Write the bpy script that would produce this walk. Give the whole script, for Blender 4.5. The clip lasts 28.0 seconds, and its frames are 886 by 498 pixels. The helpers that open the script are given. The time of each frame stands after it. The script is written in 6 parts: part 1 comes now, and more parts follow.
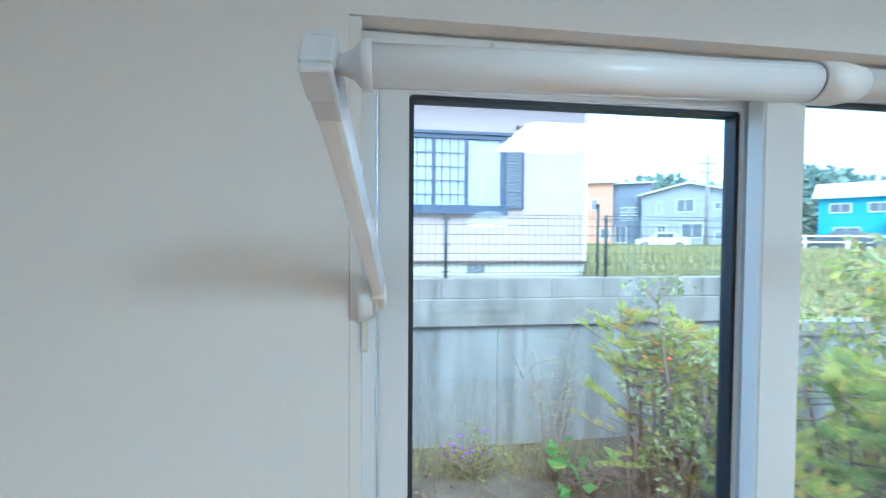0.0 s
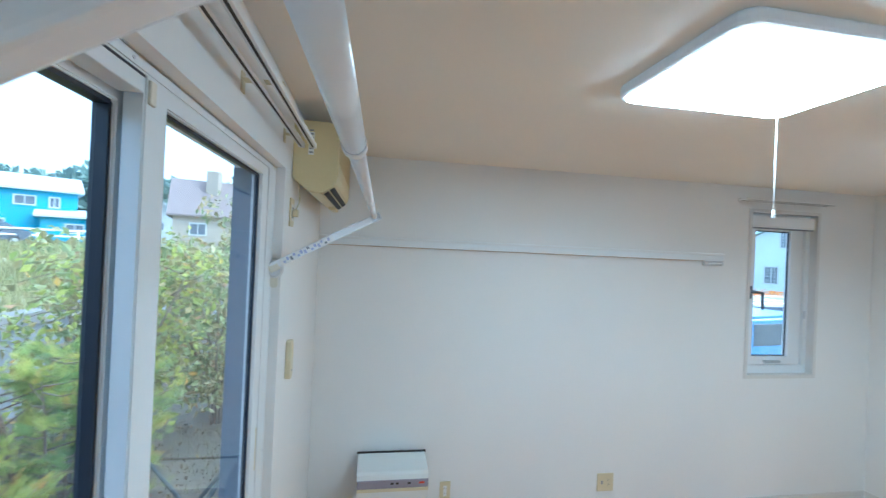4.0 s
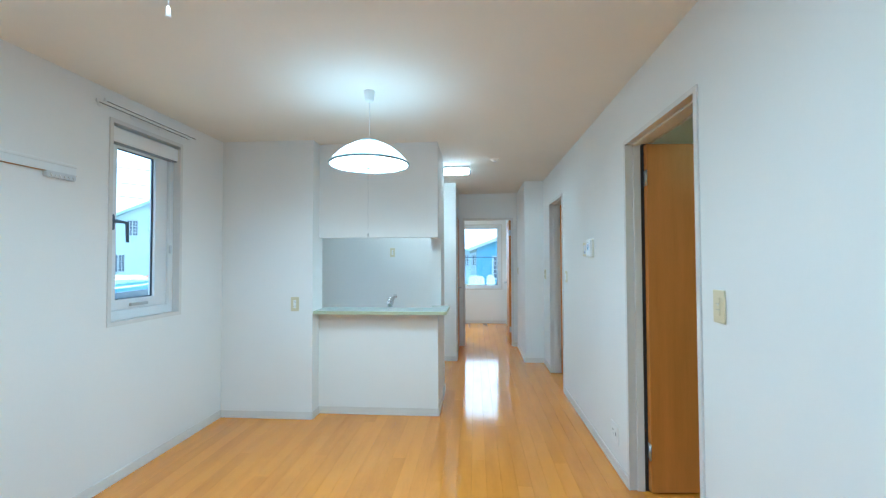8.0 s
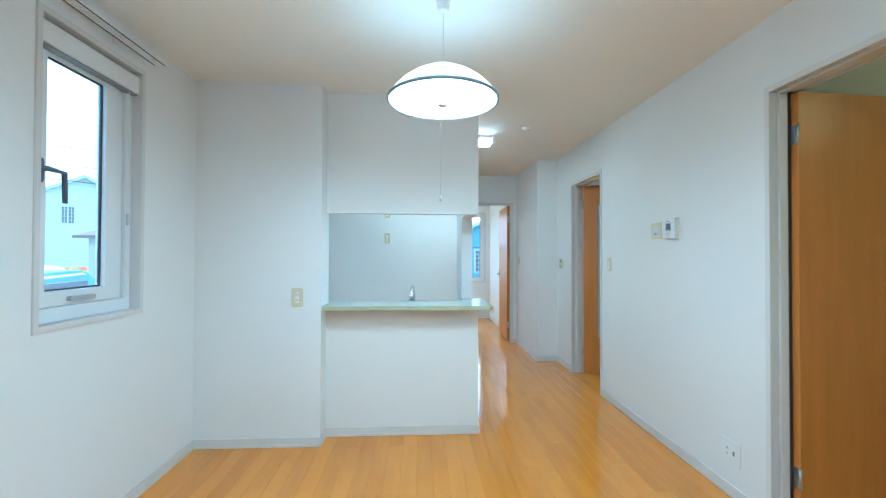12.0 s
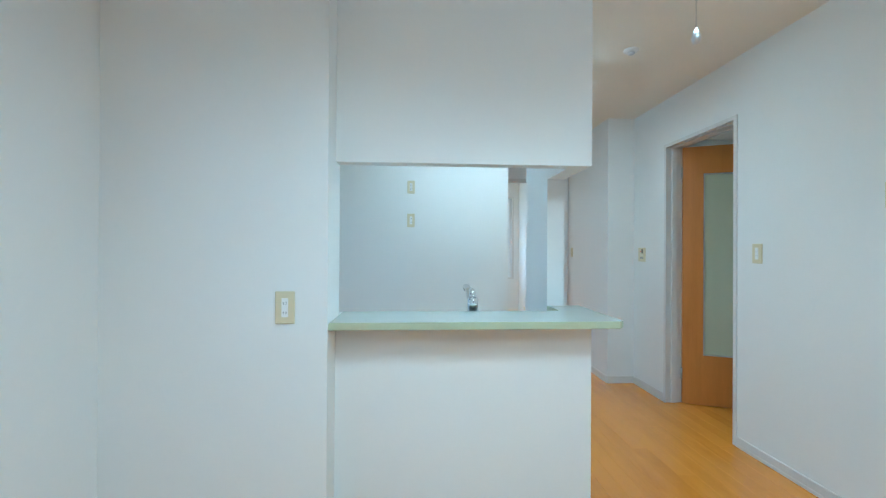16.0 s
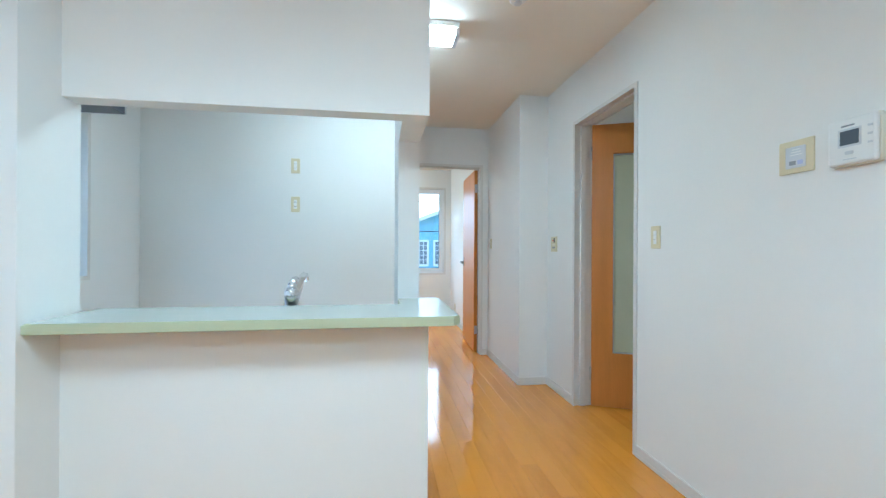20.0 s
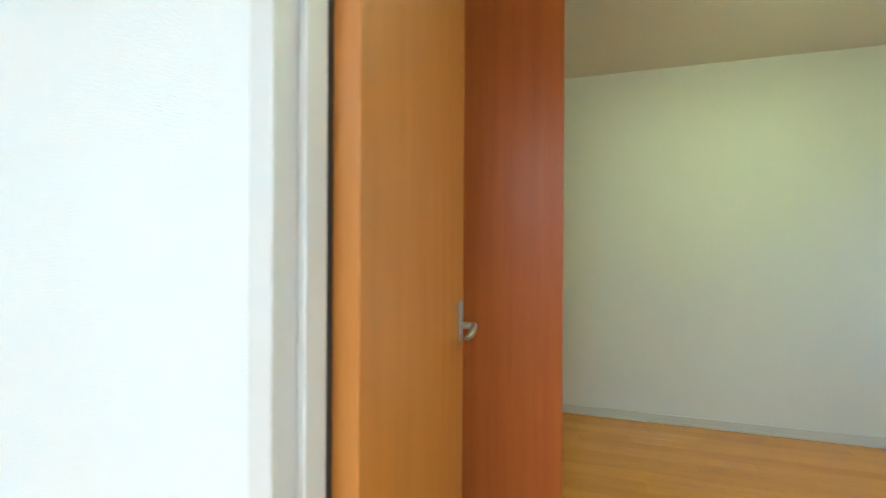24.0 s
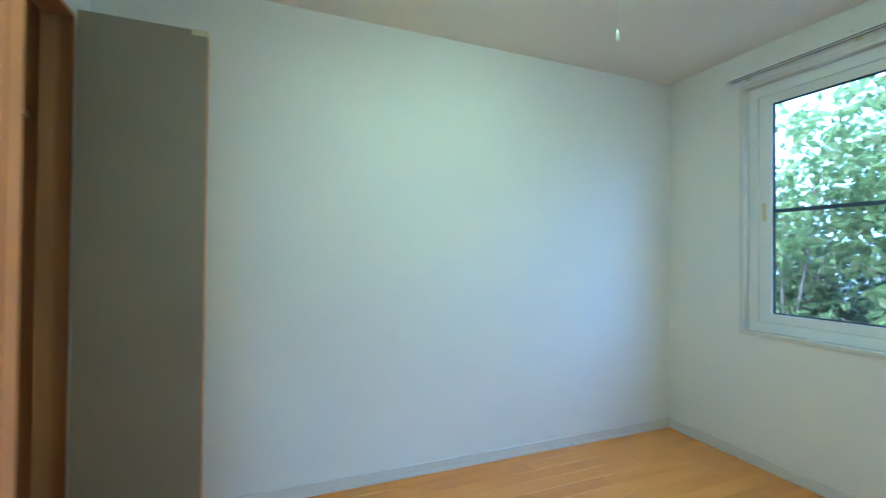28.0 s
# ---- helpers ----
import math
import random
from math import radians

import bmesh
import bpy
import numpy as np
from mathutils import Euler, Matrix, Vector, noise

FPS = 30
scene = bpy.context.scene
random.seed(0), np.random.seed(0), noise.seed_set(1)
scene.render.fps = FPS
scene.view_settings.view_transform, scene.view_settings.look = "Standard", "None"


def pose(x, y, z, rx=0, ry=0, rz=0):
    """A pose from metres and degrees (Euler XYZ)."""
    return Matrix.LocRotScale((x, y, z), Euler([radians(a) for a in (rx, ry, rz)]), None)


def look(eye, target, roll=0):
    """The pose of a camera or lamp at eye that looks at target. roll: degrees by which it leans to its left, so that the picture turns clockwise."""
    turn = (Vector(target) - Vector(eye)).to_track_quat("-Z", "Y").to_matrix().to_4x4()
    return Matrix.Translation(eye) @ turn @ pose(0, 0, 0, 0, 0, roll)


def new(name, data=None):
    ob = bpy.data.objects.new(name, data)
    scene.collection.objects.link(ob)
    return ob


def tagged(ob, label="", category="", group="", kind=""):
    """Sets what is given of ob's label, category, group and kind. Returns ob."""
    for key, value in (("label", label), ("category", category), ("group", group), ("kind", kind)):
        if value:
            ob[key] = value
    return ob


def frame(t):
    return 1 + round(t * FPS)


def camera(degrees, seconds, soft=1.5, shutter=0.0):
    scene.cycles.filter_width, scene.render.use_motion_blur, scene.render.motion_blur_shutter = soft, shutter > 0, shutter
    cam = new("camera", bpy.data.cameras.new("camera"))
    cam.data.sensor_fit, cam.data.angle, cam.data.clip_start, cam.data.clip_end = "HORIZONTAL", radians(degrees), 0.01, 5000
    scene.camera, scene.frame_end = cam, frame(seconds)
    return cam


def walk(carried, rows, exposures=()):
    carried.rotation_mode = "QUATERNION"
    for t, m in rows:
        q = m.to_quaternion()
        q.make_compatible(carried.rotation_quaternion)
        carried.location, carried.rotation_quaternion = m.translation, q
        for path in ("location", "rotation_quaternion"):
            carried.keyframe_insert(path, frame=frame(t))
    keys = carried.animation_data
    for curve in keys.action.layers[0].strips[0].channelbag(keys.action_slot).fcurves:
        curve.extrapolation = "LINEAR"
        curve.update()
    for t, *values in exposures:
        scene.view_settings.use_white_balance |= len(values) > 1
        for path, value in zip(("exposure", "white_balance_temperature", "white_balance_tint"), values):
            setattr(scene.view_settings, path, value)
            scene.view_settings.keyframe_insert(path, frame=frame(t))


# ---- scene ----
cam = camera(93.3, 28.0, 1.25, 0.4)
PATH = [
    (0, (2.568, 0.552, 1.815), (2.297, -1.429, 1.762), 0.4),
    (0.5, (2.623, 0.515, 1.823), (1.967, -1.374, 1.773), 0.8),
    (1, (2.648, 0.489, 1.819), (1.579, -1.201, 1.777), 1.3),
    (1.5, (2.663, 0.446, 1.822), (1.235, -0.955, 1.791), 1.8),
    (2, (2.708, 0.392, 1.821), (0.933, -0.529, 1.815), 2.0),
    (2.5, (2.732, 0.334, 1.827), (0.783, -0.115, 1.834), 2.3),
    (4.5, (2.724, 0.35, 1.788), (0.803, 0.908, 1.816), 2.1),
    (5, (2.675, 0.383, 1.721), (0.896, 1.297, 1.775), 1.4),
    (5.5, (2.568, 0.398, 1.671), (1.196, 1.852, 1.73), 0.9),
    (6, (2.494, 0.432, 1.619), (1.632, 2.236, 1.671), 0.3),
    (6.5, (2.459, 0.484, 1.554), (1.953, 2.418, 1.607), -0.1),
    (7, (2.389, 0.576, 1.48), (2.06, 2.548, 1.534), -0.1),
    (7.5, (2.296, 0.688, 1.41), (2.094, 2.677, 1.464), -0.2),
    (8, (2.211, 0.762, 1.358), (2.058, 2.756, 1.409), -0.2),
    (8.5, (2.078, 0.801, 1.324), (1.968, 2.798, 1.371), -0.1),
    (9, (1.927, 0.831, 1.305), (1.871, 2.83, 1.348), -0.1),
    (9.5, (1.821, 0.87, 1.287), (1.81, 2.869, 1.328), -0.0),
    (10, (1.762, 0.951, 1.272), (1.784, 2.95, 1.31), -0.1),
    (10.5, (1.698, 1.079, 1.27), (1.76, 3.078, 1.302), -0.0),
    (11, (1.635, 1.2, 1.262), (1.722, 3.197, 1.292), 0.0),
    (11.5, (1.55, 1.316, 1.251), (1.654, 3.313, 1.28), 0.1),
    (12, (1.464, 1.452, 1.268), (1.577, 3.449, 1.294), 0.2),
    (12.5, (1.403, 1.584, 1.268), (1.52, 3.581, 1.292), 0.2),
    (14.5, (1.205, 2.229, 1.23), (1.325, 4.225, 1.243), 0.3),
    (15, (1.161, 2.388, 1.235), (1.281, 4.385, 1.241), 0.5),
    (15.5, (1.151, 2.528, 1.219), (1.267, 4.525, 1.223), 0.5),
    (16, (1.15, 2.689, 1.195), (1.27, 4.686, 1.201), 0.3),
    (16.5, (1.173, 2.816, 1.176), (1.294, 4.813, 1.183), 0.3),
    (17, (1.208, 2.895, 1.16), (1.33, 4.891, 1.166), 0.3),
    (17.5, (1.249, 2.966, 1.147), (1.374, 4.962, 1.156), 0.3),
    (18, (1.314, 3.001, 1.14), (1.465, 4.995, 1.15), 0.2),
    (18.5, (1.421, 3.022, 1.134), (1.613, 5.013, 1.14), 0.2),
    (19, (1.545, 3.033, 1.13), (1.773, 5.02, 1.135), 0.2),
    (19.5, (1.646, 3.041, 1.126), (1.91, 5.023, 1.128), 0.4),
    (20, (1.725, 3.06, 1.118), (2.026, 5.038, 1.12), 0.3),
    (20.5, (1.841, 3.094, 1.121), (2.193, 5.063, 1.121), 0.4),
    (21, (1.946, 3.098, 1.12), (2.471, 5.028, 1.122), 0.5),
    (21.5, (2.096, 3.076, 1.118), (2.906, 4.905, 1.123), 0.7),
    (22, (2.243, 3.06, 1.12), (3.371, 4.711, 1.122), 0.5),
    (22.5, (2.38, 3.057, 1.129), (3.774, 4.492, 1.133), 1.1),
    (24.5, (2.894, 3.047, 1.192), (4.865, 3.386, 1.183), 0.2),
    (25, (3.02, 3.012, 1.202), (5.01, 3.212, 1.195), 0.5),
    (25.5, (3.144, 2.988, 1.203), (5.141, 3.099, 1.196), 0.4),
    (26, (3.29, 2.994, 1.209), (5.29, 2.988, 1.209), 0.4),
    (26.5, (3.388, 2.982, 1.219), (5.384, 2.86, 1.223), 0.4),
    (27, (3.497, 2.945, 1.194), (5.477, 2.668, 1.216), 0.4),
    (27.4, (3.593, 2.886, 1.195), (5.543, 2.445, 1.218), 0.4),
    (27.5, (3.617, 2.872, 1.205), (5.557, 2.386, 1.225), 0.4),
    (28, (3.738, 2.806, 1.195), (5.602, 2.08, 1.219), 0.5),
]
walk(cam, [(t, look(eye, target, roll)) for t, eye, target, roll in PATH],
     [(0, 2.20, 4690, -10), (2, 2.30, 4700, -10), (4.5, 2.04, 4640, -8), (6, 2.22, 4600, -12), (8, 2.27, 4560, -13), (10, 2.33, 4560, -13), (12, 2.38, 4450, -15), (15, 2.21, 4520, -16),
      (18, 2.33, 4660, -9), (20, 2.44, 4800, -9), (22, 2.43, 4870, -13), (24.5, 3.18, 4950, -12), (26.5, 3.31, 4080, -9), (28, 3.25, 3800, -3)])

# ---- world, sun, exposure ----
world = bpy.data.worlds.new("world")
scene.world = world
world.use_nodes = True
wn = world.node_tree.nodes
wl = world.node_tree.links
sky = wn.new("ShaderNodeTexSky")
sky.sky_type = "NISHITA"
sky.sun_disc = False
sky.sun_elevation = radians(51)
sky.sun_rotation = radians(17)
sky.dust_density = 9.0
sky.air_density = 0.7
sky.ozone_density = 0.6
cloud = wn.new("ShaderNodeMixRGB")      # thin even overcast in front of the clear sky
cloud.inputs[0].default_value = 0.6
cloud.inputs[2].default_value = (4.7, 5.5, 6.9, 1)
wl.new(sky.outputs[0], cloud.inputs[1])
wl.new(cloud.outputs[0], wn["Background"].inputs[0])
wn["Background"].inputs[1].default_value = 0.15
sun = new("sun", bpy.data.lights.new("sun", "SUN"))
sun.data.energy = 0.25
sun.data.angle = radians(12)
sun.data.color = (1.0, 0.96, 0.9)
sun.matrix_world = look((6, 20, 26), (0, 0, 0))


# ---- materials ----
def material(name, base, rough=0.5, metal=0.0, var=0.06, scale=4.0, bump=0.0, bscale=250.0, coat=0.0, spec=0.5, stretch=None,
             random_tone=0.0, second=None, emit=None, power=0.0, fine=60.0):
    m = bpy.data.materials.new(name)
    m.use_nodes = True
    n, l = m.node_tree.nodes, m.node_tree.links
    b = n["Principled BSDF"]
    b.inputs["Roughness"].default_value = rough
    b.inputs["Metallic"].default_value = metal
    b.inputs["Coat Weight"].default_value = coat
    b.inputs["Coat Roughness"].default_value = 0.08
    b.inputs["Specular IOR Level"].default_value = spec
    geo = n.new("ShaderNodeNewGeometry")
    vec = geo.outputs["Position"]
    if stretch:
        mp = n.new("ShaderNodeMapping")
        mp.inputs["Scale"].default_value = stretch
        l.new(vec, mp.inputs["Vector"])
        vec = mp.outputs["Vector"]
    big = n.new("ShaderNodeTexNoise")
    big.inputs["Scale"].default_value = scale
    big.inputs["Detail"].default_value = 4
    l.new(vec, big.inputs["Vector"])
    small = n.new("ShaderNodeTexNoise")
    small.inputs["Scale"].default_value = fine
    small.inputs["Detail"].default_value = 3
    l.new(vec, small.inputs["Vector"])
    add = n.new("ShaderNodeMath")
    add.operation = "MULTIPLY_ADD"
    add.inputs[1].default_value = 0.35
    l.new(small.outputs[0], add.inputs[0])
    l.new(big.outputs[0], add.inputs[2])
    fac = add.outputs[0]
    if random_tone:
        oi = n.new("ShaderNodeObjectInfo")
        rt = n.new("ShaderNodeMath")
        rt.operation = "MULTIPLY_ADD"
        rt.inputs[1].default_value = random_tone
        l.new(oi.outputs["Random"], rt.inputs[0])
        l.new(fac, rt.inputs[2])
        fac = rt.outputs[0]
    ramp = n.new("ShaderNodeValToRGB")
    lo = [max(0.0, c * (1 - var)) for c in base]
    hi = [min(1.0, c * (1 + var)) for c in (second or base)]
    ramp.color_ramp.elements[0].position = 0.4
    ramp.color_ramp.elements[1].position = 0.95 + random_tone * 0.7
    ramp.color_ramp.elements[0].color = (*lo, 1)
    ramp.color_ramp.elements[1].color = (*hi, 1)
    l.new(fac, ramp.inputs[0])
    l.new(ramp.outputs[0], b.inputs["Base Color"])
    if bump:
        bn = n.new("ShaderNodeTexNoise")
        bn.inputs["Scale"].default_value = bscale
        bn.inputs["Detail"].default_value = 2
        l.new(vec, bn.inputs["Vector"])
        bp = n.new("ShaderNodeBump")
        bp.inputs["Strength"].default_value = 0.5
        bp.inputs["Distance"].default_value = bump
        l.new(bn.outputs[0], bp.inputs["Height"])
        l.new(bp.outputs[0], b.inputs["Normal"])
    if emit:
        b.inputs["Emission Color"].default_value = (*emit, 1)
        b.inputs["Emission Strength"].default_value = power
    return m


def glass_material(name, tint=(1, 1, 1), gloss=0.02):
    m = bpy.data.materials.new(name)
    m.use_nodes = True
    n, l = m.node_tree.nodes, m.node_tree.links
    n.remove(n["Principled BSDF"])
    tr = n.new("ShaderNodeBsdfTransparent")
    tr.inputs[0].default_value = (*tint, 1)
    gl = n.new("ShaderNodeBsdfGlossy")
    gl.inputs["Roughness"].default_value = gloss
    lw = n.new("ShaderNodeLayerWeight")
    lw.inputs[0].default_value = 0.5
    pw_ = n.new("ShaderNodeMath")
    pw_.operation = "POWER"
    pw_.inputs[1].default_value = 4.0
    l.new(lw.outputs["Facing"], pw_.inputs[0])
    fr = n.new("ShaderNodeMath")
    fr.operation = "MULTIPLY_ADD"
    fr.inputs[1].default_value = 0.35
    fr.inputs[2].default_value = 0.06
    l.new(pw_.outputs[0], fr.inputs[0])
    mx = n.new("ShaderNodeMixShader")
    l.new(fr.outputs[0], mx.inputs[0])
    l.new(tr.outputs[0], mx.inputs[1])
    l.new(gl.outputs[0], mx.inputs[2])
    l.new(mx.outputs[0], n["Material Output"].inputs[0])
    return m


def leaf_material(name, dark, light, warm, through_light=0.35):
    m = bpy.data.materials.new(name)
    m.use_nodes = True
    n, l = m.node_tree.nodes, m.node_tree.links
    b = n["Principled BSDF"]
    b.inputs["Roughness"].default_value = 0.65
    b.inputs["Specular IOR Level"].default_value = 0.15
    geo = n.new("ShaderNodeNewGeometry")
    ramp = n.new("ShaderNodeValToRGB")
    e = ramp.color_ramp.elements
    e[0].color, e[1].color = (*dark, 1), (*warm, 1)
    mid = e.new(0.55)
    mid.color = (*light, 1)
    late = e.new(0.88)
    late.color = (*light, 1)
    l.new(geo.outputs["Random Per Island"], ramp.inputs[0])
    l.new(ramp.outputs[0], b.inputs["Base Color"])
    tl = n.new("ShaderNodeBsdfTranslucent")
    l.new(ramp.outputs[0], tl.inputs[0])
    mx = n.new("ShaderNodeMixShader")
    mx.inputs[0].default_value = through_light
    l.new(b.outputs[0], mx.inputs[1])
    l.new(tl.outputs[0], mx.inputs[2])
    l.new(mx.outputs[0], n["Material Output"].inputs[0])
    return m


M_WALL = material("white_wallpaper", (0.80, 0.795, 0.785), 0.75, var=0.015, scale=1.5, bump=0.0012, bscale=420)
M_CEIL = material("ceiling_paper", (0.85, 0.81, 0.74), 0.8, var=0.015, scale=1.5, bump=0.001, bscale=380)
M_PLANK = material("oiled_floor_plank", (0.56, 0.205, 0.017), 0.10, var=0.05, scale=2.2, coat=0.15, stretch=(5, 0.8, 5), random_tone=0.40,
                   second=(0.66, 0.27, 0.026), bump=0.0002, bscale=30, fine=22)
M_SUB = material("dark_subfloor", (0.16, 0.08, 0.03), 0.7)
M_TRIM = material("grey_beige_trim", (0.69, 0.67, 0.65), 0.45, var=0.03)
M_DOOR = material("orange_wood_veneer", (0.50, 0.195, 0.034), 0.33, var=0.04, scale=3, stretch=(7, 7, 0.5), second=(0.57, 0.225, 0.045), fine=30)
M_RED = material("reddish_wood_veneer", (0.53, 0.14, 0.03), 0.40, var=0.06, scale=3, stretch=(9, 9, 0.4), second=(0.57, 0.17, 0.037), fine=30)
M_DBACK = material("grey_brown_panel_back", (0.30, 0.262, 0.21), 0.6, var=0.05)
M_DARK = material("dark_gap", (0.03, 0.028, 0.03), 0.6)
M_PVC = material("white_window_plastic", (0.78, 0.80, 0.82), 0.32, var=0.015)
M_PVCG = material("grey_window_plastic", (0.55, 0.57, 0.58), 0.4, var=0.02)
M_GASKET = material("black_gasket", (0.02, 0.025, 0.04), 0.5)
M_ALU = material("brushed_aluminium", (0.52, 0.54, 0.56), 0.42, metal=1.0, var=0.04)
M_CHROME = material("chrome", (0.75, 0.76, 0.78), 0.09, metal=1.0, var=0.02)
M_STEEL = material("stainless_steel", (0.6, 0.61, 0.62), 0.28, metal=1.0, var=0.03)
M_IVORY = material("yellowed_ivory_plastic", (0.66, 0.59, 0.40), 0.4, var=0.03)
M_CREAM = material("cream_plastic", (0.72, 0.69, 0.60), 0.4, var=0.02)
M_AC = material("yellowed_ac_plastic", (0.70, 0.60, 0.34), 0.42, var=0.05)
M_WHITEP = material("white_plastic", (0.8, 0.8, 0.8), 0.35, var=0.015)
M_GREYP = material("pale_grey_plastic", (0.62, 0.64, 0.68), 0.4, var=0.03)
M_SCREEN = material("grey_screen", (0.10, 0.12, 0.15), 0.15)
M_INK = material("grey_ink", (0.25, 0.27, 0.3), 0.6)
M_PALEINK = material("pale_blue_print", (0.45, 0.50, 0.72), 0.6)
M_LAMPB = material("translucent_lamp_frame", (0.82, 0.84, 0.88), 0.35, emit=(0.72, 0.86, 1.0), power=0.015)
M_REDINK = material("red_ink", (0.6, 0.06, 0.03), 0.5)
M_COUNTER = material("pale_green_laminate", (0.53, 0.57, 0.535), 0.20, var=0.02)
M_COUNTERE = material("green_laminate_edge", (0.47, 0.50, 0.34), 0.35, var=0.02)
M_POLE = material("white_enamelled_tube", (0.82, 0.84, 0.87), 0.22, var=0.01)
M_HEATW = material("off_white_enamel", (0.72, 0.72, 0.70), 0.35, var=0.02)
M_HEATG = material("mauve_grey_plastic", (0.30, 0.28, 0.33), 0.4)
M_FROST = material("frosted_door_glass", (0.49, 0.515, 0.375), 0.35, var=0.02)
M_LAMP = material("lit_white_diffuser", (0.85, 0.88, 0.9), 0.4, emit=(0.93, 0.97, 0.97), power=5.9)
M_LAMP2 = material("lit_pendant_glass", (0.85, 0.88, 0.9), 0.3, emit=(0.86, 0.94, 1.0), power=0.98)
M_LAMP3 = material("lit_hall_diffuser", (0.85, 0.88, 0.9), 0.4, emit=(0.97, 0.97, 0.93), power=7.4)
M_LAMP4 = material("lit_bedroom_diffuser", (0.85, 0.88, 0.9), 0.4, emit=(1.0, 0.96, 0.43), power=2.9)
M_LAMP5 = material("lit_pendant_diffuser", (0.85, 0.88, 0.9), 0.3, emit=(0.93, 0.97, 0.97), power=6.6)
M_RIM = material("blue_grey_rim", (0.30, 0.40, 0.48), 0.3)
M_HOOD = material("dark_hood_steel", (0.05, 0.055, 0.08), 0.35)
M_GLASS = glass_material("window_glass")
M_CONC = material("weathered_concrete", (0.20, 0.21, 0.215), 0.85, var=0.60, scale=1.6, bump=0.004, bscale=40, stretch=(3.0, 3.0, 0.35), fine=18)
M_CONC2 = material("pale_concrete_coping", (0.205, 0.20, 0.19), 0.85, var=0.42, scale=2.4, bump=0.003, bscale=60, stretch=(2.2, 2.2, 0.7), fine=24)
M_SOIL = material("garden_soil", (0.055, 0.048, 0.04), 0.95, var=0.4, scale=3, bump=0.03, bscale=18, second=(0.11, 0.095, 0.075))
M_PINK = material("pinkish_stucco", (0.375, 0.318, 0.328), 0.8, var=0.03, bump=0.001)
M_NAVY = material("navy_frame", (0.05, 0.075, 0.13), 0.45)
M_CURT = material("pale_curtain", (0.36, 0.42, 0.46), 0.9, var=0.15, scale=1, stretch=(22, 22, 0.3))
M_FENCE = material("dark_green_wire", (0.035, 0.05, 0.055), 0.5)
M_BARK = material("bark", (0.22, 0.16, 0.13), 0.9, var=0.3, scale=20, bump=0.004, bscale=80)
M_TWIG = material("pale_dry_twigs", (0.30, 0.26, 0.22), 0.9, var=0.2)
M_ORANGE = material("orange_siding", (0.46, 0.27, 0.19), 0.8)
M_SLATE = material("slate_siding", (0.13, 0.16, 0.21), 0.75)
M_GREYH = material("grey_siding", (0.25, 0.275, 0.32), 0.75)
M_BLUEH = material("bright_blue_siding", (0.05, 0.29, 0.44), 0.7)
M_SKYH = material("pale_blue_siding", (0.54, 0.62, 0.65), 0.7)
M_MIDB = material("mid_blue_siding", (0.17, 0.35, 0.50), 0.7)
M_ROOF = material("grey_roof_sheet", (0.22, 0.23, 0.25), 0.6)
M_ROOFW = material("white_roof_sheet", (0.50, 0.54, 0.56), 0.55)
M_ROOFB = material("brown_roof_sheet", (0.085, 0.06, 0.055), 0.7)
M_ROOFH = material("grey_brown_roof_sheet", (0.19, 0.155, 0.15), 0.7)
M_BEIGE = material("beige_stucco", (0.34, 0.30, 0.25), 0.85, var=0.06)
M_ROOFT = material("pale_teal_roof", (0.44, 0.56, 0.59), 0.6)
M_LINING = material("dark_brown_closet_lining", (0.42, 0.23, 0.10), 0.6, var=0.15, stretch=(6, 6, 0.5))
M_PLINTH = material("pale_plinth_stucco", (0.42, 0.45, 0.46), 0.85, var=0.05)
M_PALE = material("pale_paving", (0.5, 0.49, 0.47), 0.85, var=0.1)
M_CAR = material("blue_car_paint", (0.12, 0.27, 0.55), 0.25, coat=0.6)
M_CARW = material("white_car_paint", (0.75, 0.76, 0.77), 0.25, coat=0.6)
M_TYRE = material("tyre_rubber", (0.02, 0.02, 0.02), 0.8)
M_LEAF_A = leaf_material("shrub_leaves", (0.14, 0.24, 0.08), (0.32, 0.42, 0.13), (0.55, 0.42, 0.15), 0.45)
M_LEAF_B = leaf_material("broad_leaves", (0.16, 0.20, 0.08), (0.38, 0.42, 0.20), (0.52, 0.48, 0.28), 0.4)
M_LEAF_C = leaf_material("conifer_sprays", (0.27, 0.34, 0.09), (0.56, 0.58, 0.15), (0.82, 0.44, 0.12), 0.55)
M_LEAF_O = leaf_material("autumn_conifer_sprays", (0.34, 0.32, 0.07), (0.58, 0.47, 0.12), (0.86, 0.36, 0.08), 0.5)
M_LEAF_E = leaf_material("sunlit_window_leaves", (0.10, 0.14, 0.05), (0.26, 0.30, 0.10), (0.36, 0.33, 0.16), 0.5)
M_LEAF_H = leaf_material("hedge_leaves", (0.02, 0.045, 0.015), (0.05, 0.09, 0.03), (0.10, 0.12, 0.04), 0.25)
# Distance haze is mixed into this leaf colour: paler and bluer than near foliage.
M_LEAF_D = leaf_material("hazed_far_trees", (0.17, 0.24, 0.22), (0.21, 0.29, 0.25), (0.25, 0.33, 0.27))
M_GRASS = leaf_material("meadow_grass", (0.19, 0.20, 0.08), (0.33, 0.32, 0.15), (0.45, 0.38, 0.23))
M_LEAF_V = leaf_material("vivid_broad_leaves", (0.10, 0.30, 0.08), (0.22, 0.42, 0.14), (0.62, 0.58, 0.16), 0.4)
M_TWIGLEAF = leaf_material("browning_leaves", (0.22, 0.20, 0.09), (0.40, 0.34, 0.16), (0.50, 0.30, 0.18), 0.4)
M_LITTER = leaf_material("dry_leaf_litter", (0.09, 0.07, 0.05), (0.22, 0.17, 0.11), (0.34, 0.24, 0.12), 0.1)
